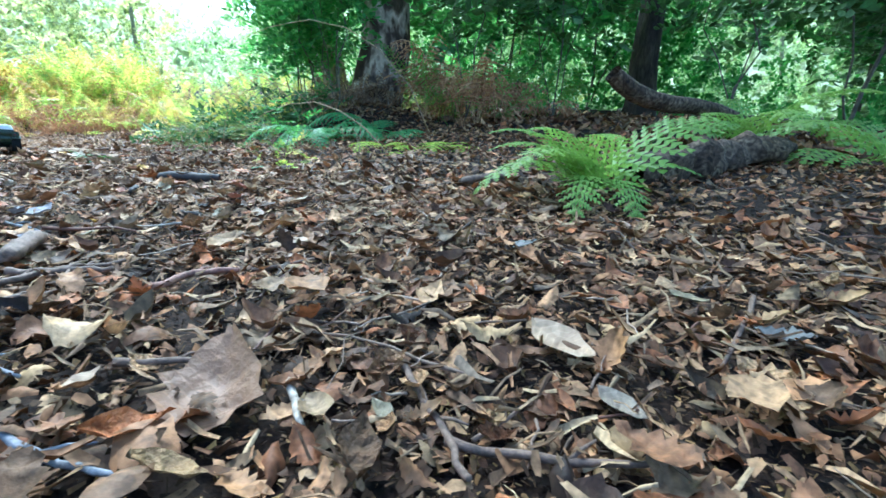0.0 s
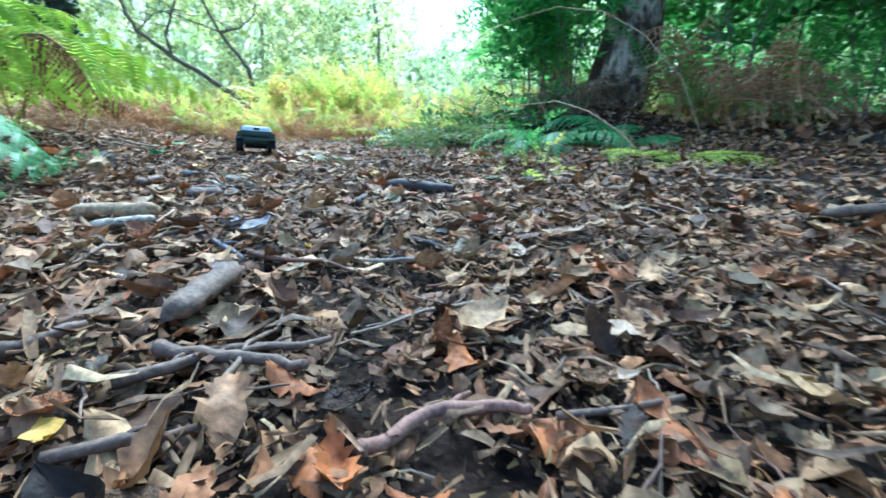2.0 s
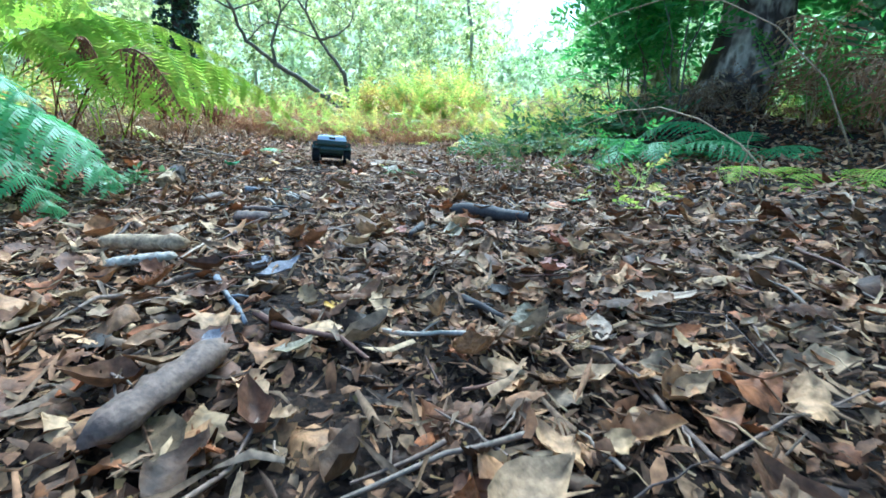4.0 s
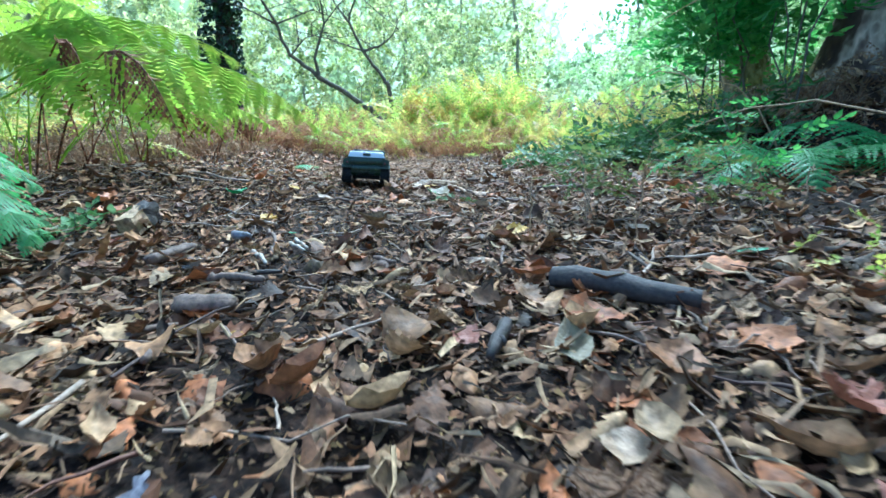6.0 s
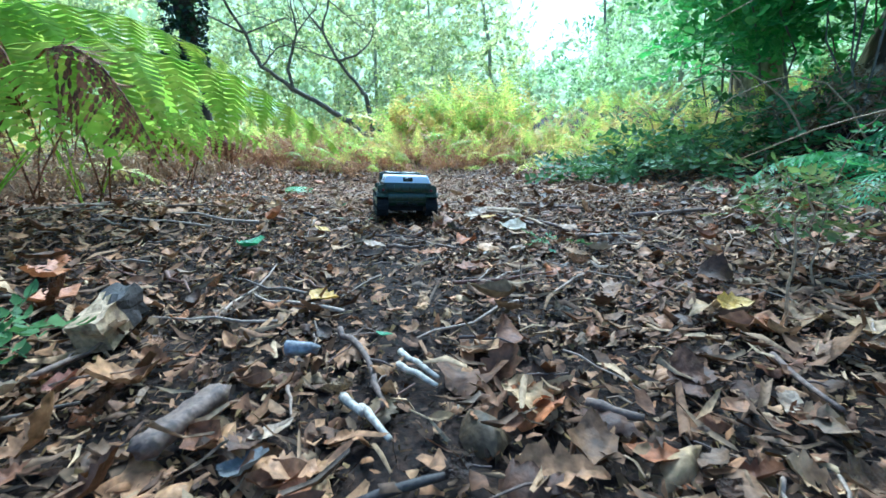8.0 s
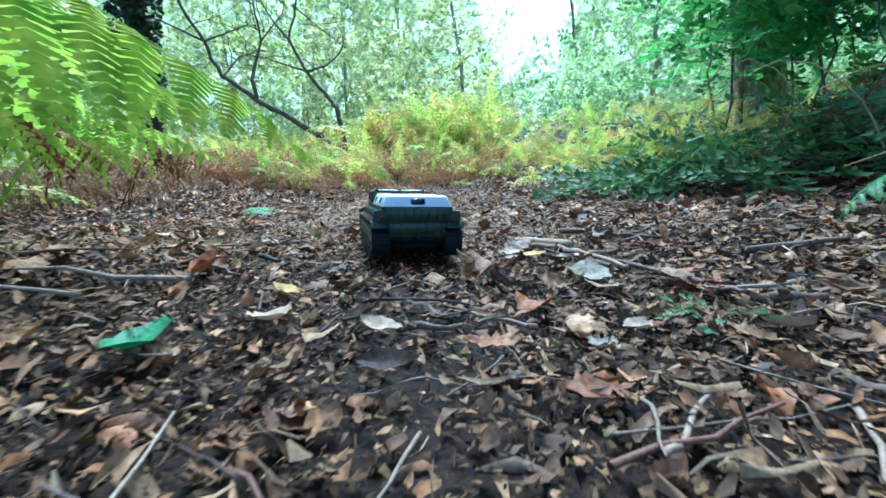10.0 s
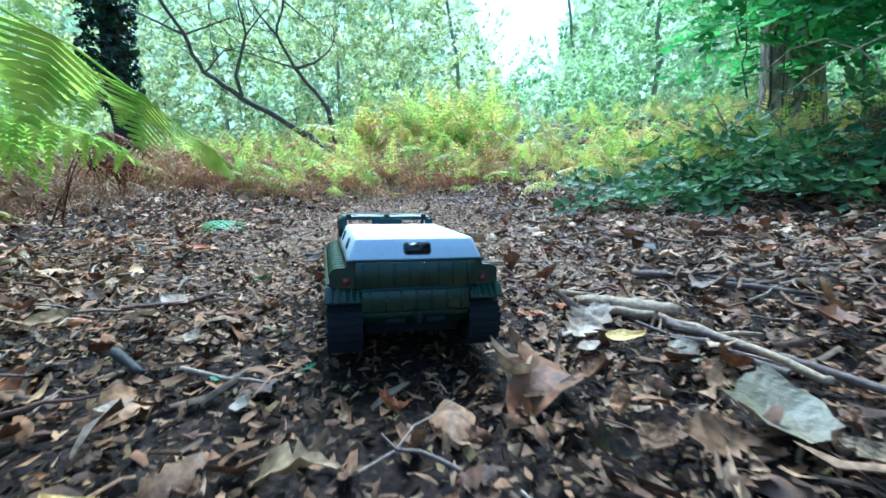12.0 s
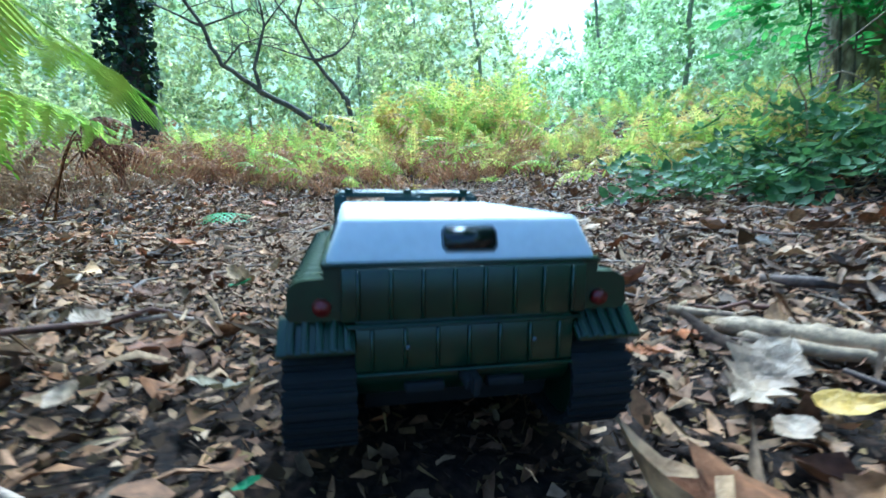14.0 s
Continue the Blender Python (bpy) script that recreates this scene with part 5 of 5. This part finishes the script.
stick([(-1.051, 2.529), (-1.006, 2.560)], .0038, "brown")
stick([(-0.782, 3.048), (-0.645, 3.179)], .006, "brown")
stick([(-1.575, 2.565), (-1.441, 2.540), (-1.317, 2.527)], .003, "brown")
stick([(-1.127, 2.974), (-1.054, 2.980), (-0.976, 2.934), (-0.927, 2.897)], .0052, "tan")
stick([(-1.409, 2.621), (-1.353, 2.616)], .004, "dark")
stick([(-1.040, 3.139), (-0.919, 3.121)], .005, "brown")
stick([(-1.141, 2.983), (-1.044, 2.998)], .009, "tan")
stick([(-1.181, 3.020), (-1.088, 3.025)], .004, "tan")
stick([(-1.123, 3.154), (-0.967, 3.147)], .006, "brown")
stick([(-0.737, 2.148), (-0.706, 2.141)], .004, "pale")
stick([(-0.716, 2.147), (-0.673, 2.133)], .0035, "pale")
stick([(-0.735, 2.209), (-0.688, 2.204)], .003, "pale")
leaf_thing(0.291, 1.351, 0.099, "brown")
leaf_thing(0.574, 1.449, 0.079, "tan")
leaf_thing(0.600, 1.355, 0.046, "pale")
leaf_thing(1.050, 1.891, 0.060, "orange")
leaf_thing(0.577, 1.758, 0.048, "grey")
leaf_thing(0.744, 1.560, 0.045, "greygreen")
leaf_thing(0.186, 1.351, 0.031, "tan")
leaf_thing(0.039, 1.419, 0.042, "tan")
leaf_thing(0.419, 1.343, 0.025, "greygreen")
leaf_thing(0.690, 1.320, 0.041, "orange")
leaf_thing(0.792, 1.464, 0.048, "grey")
leaf_thing(-0.038, 1.485, 0.035, "yellow")
leaf_thing(-0.080, 1.521, 0.043, "pale")
leaf_thing(-0.316, 1.860, 0.058, "violet")
leaf_thing(0.217, 1.771, 0.050, "tan")
leaf_thing(0.356, 1.988, 0.033, "orange")
leaf_thing(0.231, 1.701, 0.024, "tan")
leaf_thing(-0.283, 1.864, 0.059, "violet")
leaf_thing(-0.161, 1.841, 0.032, "yellow")
leaf_thing(-0.121, 1.759, 0.043, "greygreen")
leaf_thing(-0.029, 2.093, 0.067, "red")
leaf_thing(0.013, 1.934, 0.050, "greygreen")
leaf_thing(-0.243, 1.740, 0.028, "orange")
leaf_thing(0.077, 1.961, 0.044, "tan")
leaf_thing(0.113, 2.068, 0.065, "tan")
leaf_thing(-0.189, 1.725, 0.024, "violet")
leaf_thing(-0.056, 2.203, 0.080, "red")
leaf_thing(-0.157, 2.069, 0.037, "tan")
leaf_thing(-1.195, 2.352, 0.085, "green")
leaf_thing(-0.520, 2.528, 0.039, "yellow")
leaf_thing(-0.475, 1.995, 0.016, "yellow")
leaf_thing(-0.240, 2.171, 0.058, "greygreen")
leaf_thing(-0.322, 2.131, 0.033, "red")
leaf_thing(-1.231, 2.091, 0.091, "orange")
leaf_thing(-0.426, 2.028, 0.021, "orange")
leaf_thing(-0.173, 2.577, 0.039, "green")
leaf_thing(-0.964, 1.978, 0.064, "tan")
leaf_thing(-0.915, 2.275, 0.039, "yellow")
leaf_thing(-1.149, 2.077, 0.064, "orange")
leaf_thing(-0.726, 2.061, 0.035, "grey")
leaf_thing(-0.681, 2.064, 0.025, "orange")
leaf_thing(-0.946, 2.027, 0.031, "red")
leaf_thing(-0.742, 2.089, 0.032, "tan")
leaf_thing(-1.014, 2.084, 0.060, "tan")
leaf_thing(-0.464, 2.333, 0.031, "tan")
leaf_thing(-0.786, 2.245, 0.019, "green")
leaf_thing(-1.231, 2.528, 0.038, "yellow")
leaf_thing(-0.861, 2.657, 0.036, "tan")
leaf_thing(-0.805, 2.678, 0.017, "green")
leaf_thing(-0.795, 2.712, 0.015, "green")
leaf_thing(-1.068, 2.510, 0.042, "tan")
leaf_thing(-0.879, 2.590, 0.039, "pale")
leaf_thing(-0.911, 2.566, 0.036, "greygreen")
leaf_thing(-0.740, 2.721, 0.054, "pale")
leaf_thing(-0.849, 2.706, 0.028, "tan")
leaf_thing(-1.166, 2.460, 0.058, "tan")
leaf_thing(-0.963, 2.823, 0.077, "greygreen")
leaf_thing(-1.023, 2.887, 0.052, "greygreen")
leaf_thing(-1.077, 2.905, 0.039, "yellow")
leaf_thing(-1.260, 2.633, 0.020, "pale")
leaf_thing(-1.268, 2.698, 0.012, "green")
leaf_thing(-1.306, 2.644, 0.011, "green")
leaf_thing(-2.461, 2.975, 0.065, "orange")
leaf_thing(-2.132, 2.974, 0.043, "grey")
leaf_thing(-1.488, 2.677, 0.048, "tan")
leaf_thing(-1.586, 2.889, 0.032, "green")
leaf_thing(-1.318, 2.582, 0.020, "tan")
leaf_thing(-1.116, 2.906, 0.072, "tan")
leaf_thing(-1.169, 2.925, 0.022, "orange")
leaf_thing(-1.271, 2.729, 0.030, "tan")
leaf_thing(-1.344, 2.733, 0.034, "greygreen")
leaf_thing(-1.400, 2.679, 0.020, "tan")
leaf_thing(-1.099, 2.867, 0.024, "tan")
leaf_thing(-1.542, 2.737, 0.036, "tan")

# single leaves nearest to the trail
MORE = [mesh_of("fallen_leaf", v, f, M_litter_one) for v, f in LEAVES]
for i in range(220):
    s = rng.random() * (len(TRAIL) - 2) + 0.3
    k = int(s)
    x, y = TRAIL[k] + (TRAIL[k + 1] - TRAIL[k]) * (s - k) + rng.normal(0, 0.35, 2)
    if under_car(x, y, 0.03):
        continue
    z = 0.026 + 0.034 * rng.random() ** 2
    ob = tagged(new("fallen_leaf", MORE[i % len(MORE)]), "dry curled brown leaf on the litter", "leaf", "fallen leaves by the trail")
    ob.matrix_basis = pose(x, y, gz(x, y) + 0.010 + 0.06 * z, rng.normal(0, 12), rng.normal(0, 12), rng.uniform(0, 360)) @ Matrix.Scale(z, 4)

# broken piece of rotten wood, pale inside
bm = bmesh.new()
bmesh.ops.create_cube(bm, size=1.0, matrix=Matrix.Diagonal((0.068, 0.036, 0.030, 1)))
bmesh.ops.subdivide_edges(bm, edges=bm.edges[:], cuts=5, use_grid_fill=True)
for v in bm.verts:
    c = v.co
    k = 0.82 + 2.6 * (c.x + 0.034)
    c.y *= k
    c.z *= 1.15 - 1.5 * (c.x + 0.034)
    c += Vector((noise.noise(c * 60), noise.noise(c * 60 + Vector((7, 0, 0))), noise.noise(c * 70 + Vector((0, 9, 0))))) * 0.005
chunk_me = bpy.data.meshes.new("wood_chunk")
bm.to_mesh(chunk_me)
bm.free()
chunk_me.materials.append(STICK_TONES["tan"])
chunk_me.materials.append(STICK_TONES["dark"])
for p in chunk_me.polygons:
    p.material_index = 1 if p.center.x < -0.008 + 0.012 * math.sin(90 * p.center.y) else 0
chunk = tagged(new("wood_chunk", chunk_me), "broken chunk of rotten wood, pale with a dark end", "wood")
chunk.matrix_basis = pose(-1.02, 2.09, gz(-1.02, 2.09) + 0.026, 8, 16, -55)

# ---- toy ----
def box(bm, x0, x1, y0, y1, z0, z1, bevel=0.0, seg=2):
    r = bmesh.ops.create_cube(bm, size=1.0, matrix=Matrix.Translation(((x0 + x1) / 2, (y0 + y1) / 2, (z0 + z1) / 2)) @ Matrix.Diagonal((abs(x1 - x0), abs(y1 - y0), abs(z1 - z0), 1)))
    if bevel:
        edges = list({e for v in r["verts"] for e in v.link_edges})
        bmesh.ops.bevel(bm, geom=edges, offset=bevel, segments=seg, affect="EDGES", profile=0.5)


def prism(bm, profile, a, b, axis="x", bevel=0.0):
    """A profile drawn across the axis, extruded from a to b."""
    def at(p, t):
        return {"x": (t, p[0], p[1]), "y": (p[0], t, p[1])}[axis]
    lo, hi = [bm.verts.new(at(p, a)) for p in profile], [bm.verts.new(at(p, b)) for p in profile]
    faces = [bm.faces.new(lo), bm.faces.new(hi[::-1])]
    n = len(profile)
    for i in range(n):
        faces.append(bm.faces.new((lo[i], hi[i], hi[(i + 1) % n], lo[(i + 1) % n])))
    bmesh.ops.recalc_face_normals(bm, faces=faces)
    if bevel:
        edges = list({e for f in faces for e in f.edges})
        bmesh.ops.bevel(bm, geom=edges, offset=bevel, segments=2, affect="EDGES", profile=0.5)


def frustum(bm, base, top, z0, z1, bevel=0.0):
    """base and top: x0, x1, y0, y1."""
    def ringv(r, z):
        return [bm.verts.new(p) for p in ((r[0], r[2], z), (r[1], r[2], z), (r[1], r[3], z), (r[0], r[3], z))]
    lo, hi = ringv(base, z0), ringv(top, z1)
    fs = [bm.faces.new(lo[::-1]), bm.faces.new(hi)] + [bm.faces.new((lo[i], lo[(i + 1) % 4], hi[(i + 1) % 4], hi[i])) for i in range(4)]
    if bevel:
        bmesh.ops.bevel(bm, geom=list({e for f in fs for e in f.edges}), offset=bevel, segments=3, affect="EDGES", profile=0.5)


def disc(bm, c, r, x0, x1, seg=28):
    bmesh.ops.create_cone(bm, cap_ends=True, segments=seg, radius1=r, radius2=r, depth=abs(x1 - x0), matrix=Matrix.Translation(((x0 + x1) / 2, c[0], c[1])) @ Matrix.Rotation(math.pi / 2, 4, "Y"))


toy = tagged(new("toy_crawler"), "green plastic tracked toy vehicle with white canopy on leaf litter", "toy vehicle")
toy.matrix_basis = pose(CAR[0], CAR[1], gz(CAR[0], CAR[1]) + 0.017, -3.5, 4.5, CAR[2]) @ Matrix.Diagonal((0.88, 0.88, 0.80, 1))

bm = bmesh.new()
prism(bm, [(-0.152, 0.021), (-0.158, 0.030), (-0.158, 0.061), (0.140, 0.061), (0.163, 0.050), (0.163, 0.044), (0.142, 0.026)], -0.0505, 0.0505, "x", 0.0012)
part("lower_hull", bm, M_green, toy)
# black block added below the hull in place of the shade there
bm = bmesh.new()
prism(bm, [(-0.146, 0.022), (-0.138, 0.006), (0.120, 0.006), (0.145, 0.030), (0.145, 0.034), (-0.146, 0.034)], -0.046, 0.046, "x", 0.001)
part("belly_plate", bm, M_rubber, toy)
bm = bmesh.new()
half = [(0.0, 0.0605), (0.077, 0.0605), (0.0785, 0.0630), (0.0785, 0.0745), (0.0775, 0.0775), (0.0750, 0.0798), (0.0715, 0.0808), (0.0632, 0.0812), (0.0632, 0.0875), (0.0, 0.0875)]
prism(bm, half + [(-x, z) for x, z in half[::-1][1:-1]], -0.1565, 0.050, "y", 0.0)
part("upper_hull", bm, M_green, toy, smooth=False)
for side in (-1, 1):
    # side shelf over the track with its rolled lip
    bm = bmesh.new()
    prism(bm, [(-0.150, 0.0570), (0.128, 0.0570), (0.158, 0.049), (0.160, 0.0515), (0.130, 0.0600), (-0.150, 0.0600)], side * 0.046, side * 0.0815, "x", 0.0006)
    part("track_shelf", bm, M_green, toy)
    bm = bmesh.new()
    prism(bm, [(-0.150, 0.0605), (-0.150, 0.0645), (0.05, 0.0645), (0.05, 0.0605)], side * 0.0768, side * 0.0805, "x", 0.0012)
    part("side_rail", bm, M_green, toy)
    # seams on the rounded side box
    for i in range(15):
        bm = bmesh.new()
        y = -0.148 + i * 0.0135
        prism(bm, [(side * 0.0634, 0.0806), (side * 0.0634, 0.0818), (side * 0.0718, 0.0814), (side * 0.0754, 0.0804), (side * 0.0781, 0.0777), (side * 0.0790, 0.0745), (side * 0.0790, 0.0700), (side * 0.0780, 0.0700), (side * 0.0710, 0.0802)], y, y + 0.0012, 'y')
        part("seam", bm, M_green, toy)
    bm = bmesh.new()
    prism(bm, [(-0.1480, 0.0618), (-0.1535, 0.0618), (-0.1655, 0.0492), (-0.1654, 0.0470), (-0.1630, 0.0470), (-0.1525, 0.0585), (-0.1480, 0.0590)], side * 0.0505, side * 0.0825, 'x', 0.0006)
    guard = part("mudguard", bm, M_green, toy)
    for i in range(5):
        bm = bmesh.new()
        x = side * (0.0535 + i * 0.0058)
        prism(bm, [(-0.1540, 0.0612), (-0.1540, 0.0630), (-0.1548, 0.0628), (-0.1664, 0.0508), (-0.1668, 0.0492), (-0.1650, 0.0492)], x - 0.0016, x + 0.0016, "x", 0.0005)
        part("rib", bm, M_green, guard)
    bm = bmesh.new()
    bmesh.ops.create_cone(bm, cap_ends=True, segments=16, radius1=0.0042, radius2=0.0036, depth=0.004, matrix=Matrix.Translation((side * 0.0640, -0.1578, 0.0675)) @ Matrix.Rotation(math.pi / 2, 4, "X"))
    part("tail_light", bm, M_red, toy, "dark red tail lamp")
    bm = bmesh.new()
    bmesh.ops.create_cone(bm, cap_ends=True, segments=12, radius1=0.0022, radius2=0.0012, depth=0.009, matrix=Matrix.Translation((side * 0.058, 0.044, 0.0915)))
    part("bollard", bm, M_rubber, toy)

# ribbed tail plates
for (z0, z1, w, n) in ((0.0605, 0.0860, 0.056, 8), (0.0355, 0.0575, 0.0505, 7)):
    bm = bmesh.new()
    box(bm, -w, w, -0.1600, -0.1560, z0, z1, 0.0008)
    plate = part("tail_plate", bm, M_green, toy)
    for i in range(n):
        bm = bmesh.new()
        x = -w + 2 * w * (i + 0.5) / n
        box(bm, x - 0.0009, x + 0.0009, -0.1613, -0.1595, z0 + 0.001, z1 - 0.001, 0.0004, 1)
        part("rib", bm, M_green, plate)
bm = bmesh.new()
box(bm, -0.054, 0.054, -0.1622, -0.1560, 0.0578, 0.0594, 0.0005, 1)
part("seam_strip", bm, M_green, toy)
bm = bmesh.new()
box(bm, -0.0505, 0.0505, -0.1615, -0.1540, 0.0338, 0.0352, 0.0005, 1)
part("seam_strip", bm, M_green, toy)
for x in (-0.028, 0.031):
    bm = bmesh.new()
    bmesh.ops.create_uvsphere(bm, u_segments=8, v_segments=6, radius=0.0013, matrix=Matrix.Translation((x, -0.1605, 0.0475)))
    part("screw", bm, M_rim, toy)
bm = bmesh.new()
box(bm, -0.004, 0.004, -0.170, -0.155, 0.0275, 0.0335, 0.0015)
box(bm, -0.0015, 0.0015, -0.1745, -0.168, 0.0265, 0.0355, 0.0008)
part("tow_hook", bm, M_rubber, toy, "black tow hook")
for x in (-0.02, 0.018):
    bm = bmesh.new()
    box(bm, x - 0.009, x + 0.009, -0.1605, -0.152, 0.0235, 0.0285, 0.001)
    part("bracket", bm, M_rubber, toy)

# white canopy with its windows
bm = bmesh.new()
frustum(bm, (-0.0630, 0.0630, -0.1575, 0.012), (-0.0550, 0.0550, -0.1500, 0.004), 0.0870, 0.1095, 0.0030)
canopy = part("canopy", bm, M_white, toy, "matt white plastic canopy")
bm = bmesh.new()
box(bm, -0.0640, 0.0640, -0.1585, 0.013, 0.0862, 0.0886, 0.0006, 1)
part("canopy_rim", bm, M_green, toy)


def window(m, w, h, parent):
    """A rounded window with a raised seal and a dark pane, facing its own -y."""
    bm = bmesh.new()
    prism(bm, [(x * w / 2, z * h / 2) for x, z in ((-1, -0.6), (-0.85, -1), (0.85, -1), (1, -0.6), (1, 0.6), (0.85, 1), (-0.85, 1), (-1, 0.6))], 0.0012, -0.0006, "y", 0.0003)
    fr = part("window", bm, M_rim, parent, "dark window with grey seal")
    fr.matrix_basis = m
    bm = bmesh.new()
    k = 0.0022
    prism(bm, [(x * (w - k) / 2, z * (h - k) / 2) for x, z in ((-1, -0.6), (-0.85, -1), (0.85, -1), (1, -0.6), (1, 0.6), (0.85, 1), (-0.85, 1), (-1, 0.6))], 0.0005, -0.0009, "y", 0.0)
    part("pane", bm, M_pane, fr)


tilt_r, tilt_s = math.degrees(math.atan2(0.0075, 0.0225)), math.degrees(math.atan2(0.008, 0.0225))
window(pose(0.001, -0.1537, 0.0985, -tilt_r), 0.026, 0.0135, canopy)
for side in (-1, 1):
    for y in (-0.104, -0.026):
        window(pose(side * 0.0590, y, 0.0985, 0, 0, side * 90) @ pose(0, 0, 0, -tilt_s), 0.021, 0.0125, canopy)

# cab with open windows
cab = part("cab_floor", bmesh.new(), M_green, toy)
bm = bmesh.new()
box(bm, -0.0625, 0.0625, 0.050, 0.128, 0.061, 0.0885, 0.002)
part("cab_body", bm, M_green, toy)
bm = bmesh.new()
frustum(bm, (-0.0625, 0.0625, 0.050, 0.106), (-0.0575, 0.0575, 0.053, 0.101), 0.1115, 0.1172, 0.0016)
roof = part("cab_roof", bm, M_green, toy)
for x in (-0.03, 0.03):
    bm = bmesh.new()
    box(bm, x - 0.02, x + 0.02, 0.062, 0.092, 0.1170, 0.1182, 0.0006, 1)
    part("hatch", bm, M_green, roof)
for x in (-0.05, 0.0, 0.05):
    bm = bmesh.new()
    box(bm, x - 0.0035, x + 0.0035, 0.051, 0.054, 0.1165, 0.1195, 0.0006, 1)
    part("hinge", bm, M_green, roof)
# rear wall, posts and front frame
for x0, x1, z0, z1 in ((-0.0620, -0.0520, 0.087, 0.113), (-0.0200, 0.0200, 0.087, 0.113), (0.0520, 0.0620, 0.087, 0.113), (-0.0520, -0.0200, 0.087, 0.0945), (0.0200, 0.0520, 0.087, 0.0945)):
    bm = bmesh.new()
    box(bm, x0, x1, 0.0500, 0.0530, z0, z1, 0.0004, 1)
    part("rear_wall", bm, M_green, toy)
for side in (-1, 1):
    for y0, y1, t in ((0.053, 0.060, 0), (0.079, 0.084, 0)):
        bm = bmesh.new()
        box(bm, side * 0.0595, side * 0.0622, y0, y1, 0.087, 0.113, 0.0004, 1)
        part("post", bm, M_green, toy)
    bm = bmesh.new()
    prism(bm, [(0.121, 0.087), (0.127, 0.087), (0.106, 0.113), (0.100, 0.113)], side * 0.0585, side * 0.0622, "x", 0.0004)
    part("windscreen_post", bm, M_green, toy)
    bm = bmesh.new()
    prism(bm, [(0.058, 0.087), (0.124, 0.087), (0.121, 0.0925), (0.058, 0.0925)], side * 0.0595, side * 0.0622, "x", 0.0004)
    part("door_sill", bm, M_green, toy)
bm = bmesh.new()
prism(bm, [(0.127, 0.062), (0.161, 0.052), (0.163, 0.055), (0.1285, 0.0885), (0.1265, 0.0885)], -0.060, 0.060, "x", 0.001)
part("bonnet", bm, M_green, toy)
bm = bmesh.new()
prism(bm, [(0.121, 0.088), (0.1235, 0.088), (0.1035, 0.113), (0.101, 0.113)], -0.003, 0.003, "x", 0.0004)
part("windscreen_post", bm, M_green, toy)
bm = bmesh.new()
box(bm, -0.045, 0.045, 0.026, 0.049, 0.0876, 0.0905, 0.001)
part("engine_cover", bm, M_rubber, toy, "black engine cover")

# road wheels, sprockets and tracks
WHEEL_Y = [-0.134 + i * 0.0468 for i in range(6)]


def wheel(side, y, z, r):
    xa, xb = side * 0.0545, side * 0.0775
    bm = bmesh.new()
    disc(bm, (y, z), r, xa, xb)
    bmesh.ops.bevel(bm, geom=[e for e in bm.edges if abs(e.verts[0].co.x - e.verts[1].co.x) < 1e-6], offset=0.0016, segments=2, affect="EDGES", profile=0.5)
    w = part("wheel", bm, M_green, toy)
    bm = bmesh.new()
    bmesh.ops.create_cone(bm, cap_ends=True, segments=28, radius1=r * 0.82, radius2=r * 0.62, depth=0.003, matrix=Matrix.Translation((xb + side * 0.0012, y, z)) @ Matrix.Rotation(side * math.pi / 2, 4, "Y"))
    part("dish", bm, M_green, w)
    bm = bmesh.new()
    disc(bm, (y, z), r * 0.2, xb, xb + side * 0.0045, 14)
    part("hub", bm, M_green, w)


bm = bmesh.new()
bmesh.ops.create_cube(bm, size=1.0, matrix=Matrix.Diagonal((0.031, 0.0066, 0.0022, 1)))
bmesh.ops.create_cube(bm, size=1.0, matrix=Matrix.Translation((0, 0, -0.0016)) @ Matrix.Diagonal((0.0315, 0.0025, 0.0022, 1)))
LINK = bpy.data.meshes.new("link")
bm.to_mesh(LINK)
bm.free()
LINK.materials.append(M_rubber)
for side in (-1, 1):
    for y in WHEEL_Y:
        wheel(side, y, 0.0200, 0.0256)
    wheel(side, 0.138, 0.032, 0.0160)
    # the loop of the track: round the end wheels
    r1, r2 = 0.0286, 0.0190
    loop = []
    c1, c2 = np.array((WHEEL_Y[0], 0.0200)), np.array((0.138, 0.032))
    for k in range(14):
        a = math.pi / 2 + math.pi * k / 13
        loop.append(c1 + r1 * np.array((math.cos(a), math.sin(a))))
    loop.append(np.array((WHEEL_Y[-1], 0.0200 - r1)))
    for k in range(10):
        a = -math.pi / 2 + 0.35 + (math.pi - 0.35) * k / 9
        loop.append(c2 + r2 * np.array((math.cos(a), math.sin(a))))
    loop = np.array(loop + [loop[0]])
    seg = np.linalg.norm(np.diff(loop, axis=0), axis=1)
    total = seg.sum()
    # inner belt, then the links
    v, f = [], []
    for k, p in enumerate(loop[:-1]):
        v += [(side * 0.0655 - 0.0145, *p), (side * 0.0655 + 0.0145, *p)]
    m = len(loop) - 1
    f = [(2 * k, 2 * k + 1, 2 * ((k + 1) % m) + 1, 2 * ((k + 1) % m)) for k in range(m)]
    track = part_of("track", mesh_of("track", v, f, M_rubber), toy, label="black rubber track")
    for i in range(92):
        d = total * i / 92
        k = min(int(np.searchsorted(np.cumsum(seg), d)), len(seg) - 1)
        p = loop[k] + (loop[k + 1] - loop[k]) * (d - (np.cumsum(seg)[k] - seg[k])) / seg[k]
        t = (loop[k + 1] - loop[k]) / seg[k]
        part_of("link", LINK, track, Matrix(((1, 0, 0, side * 0.0655), (0, t[0], -t[1], p[0]), (0, t[1], t[0], p[1]), (0, 0, 0, 1))))
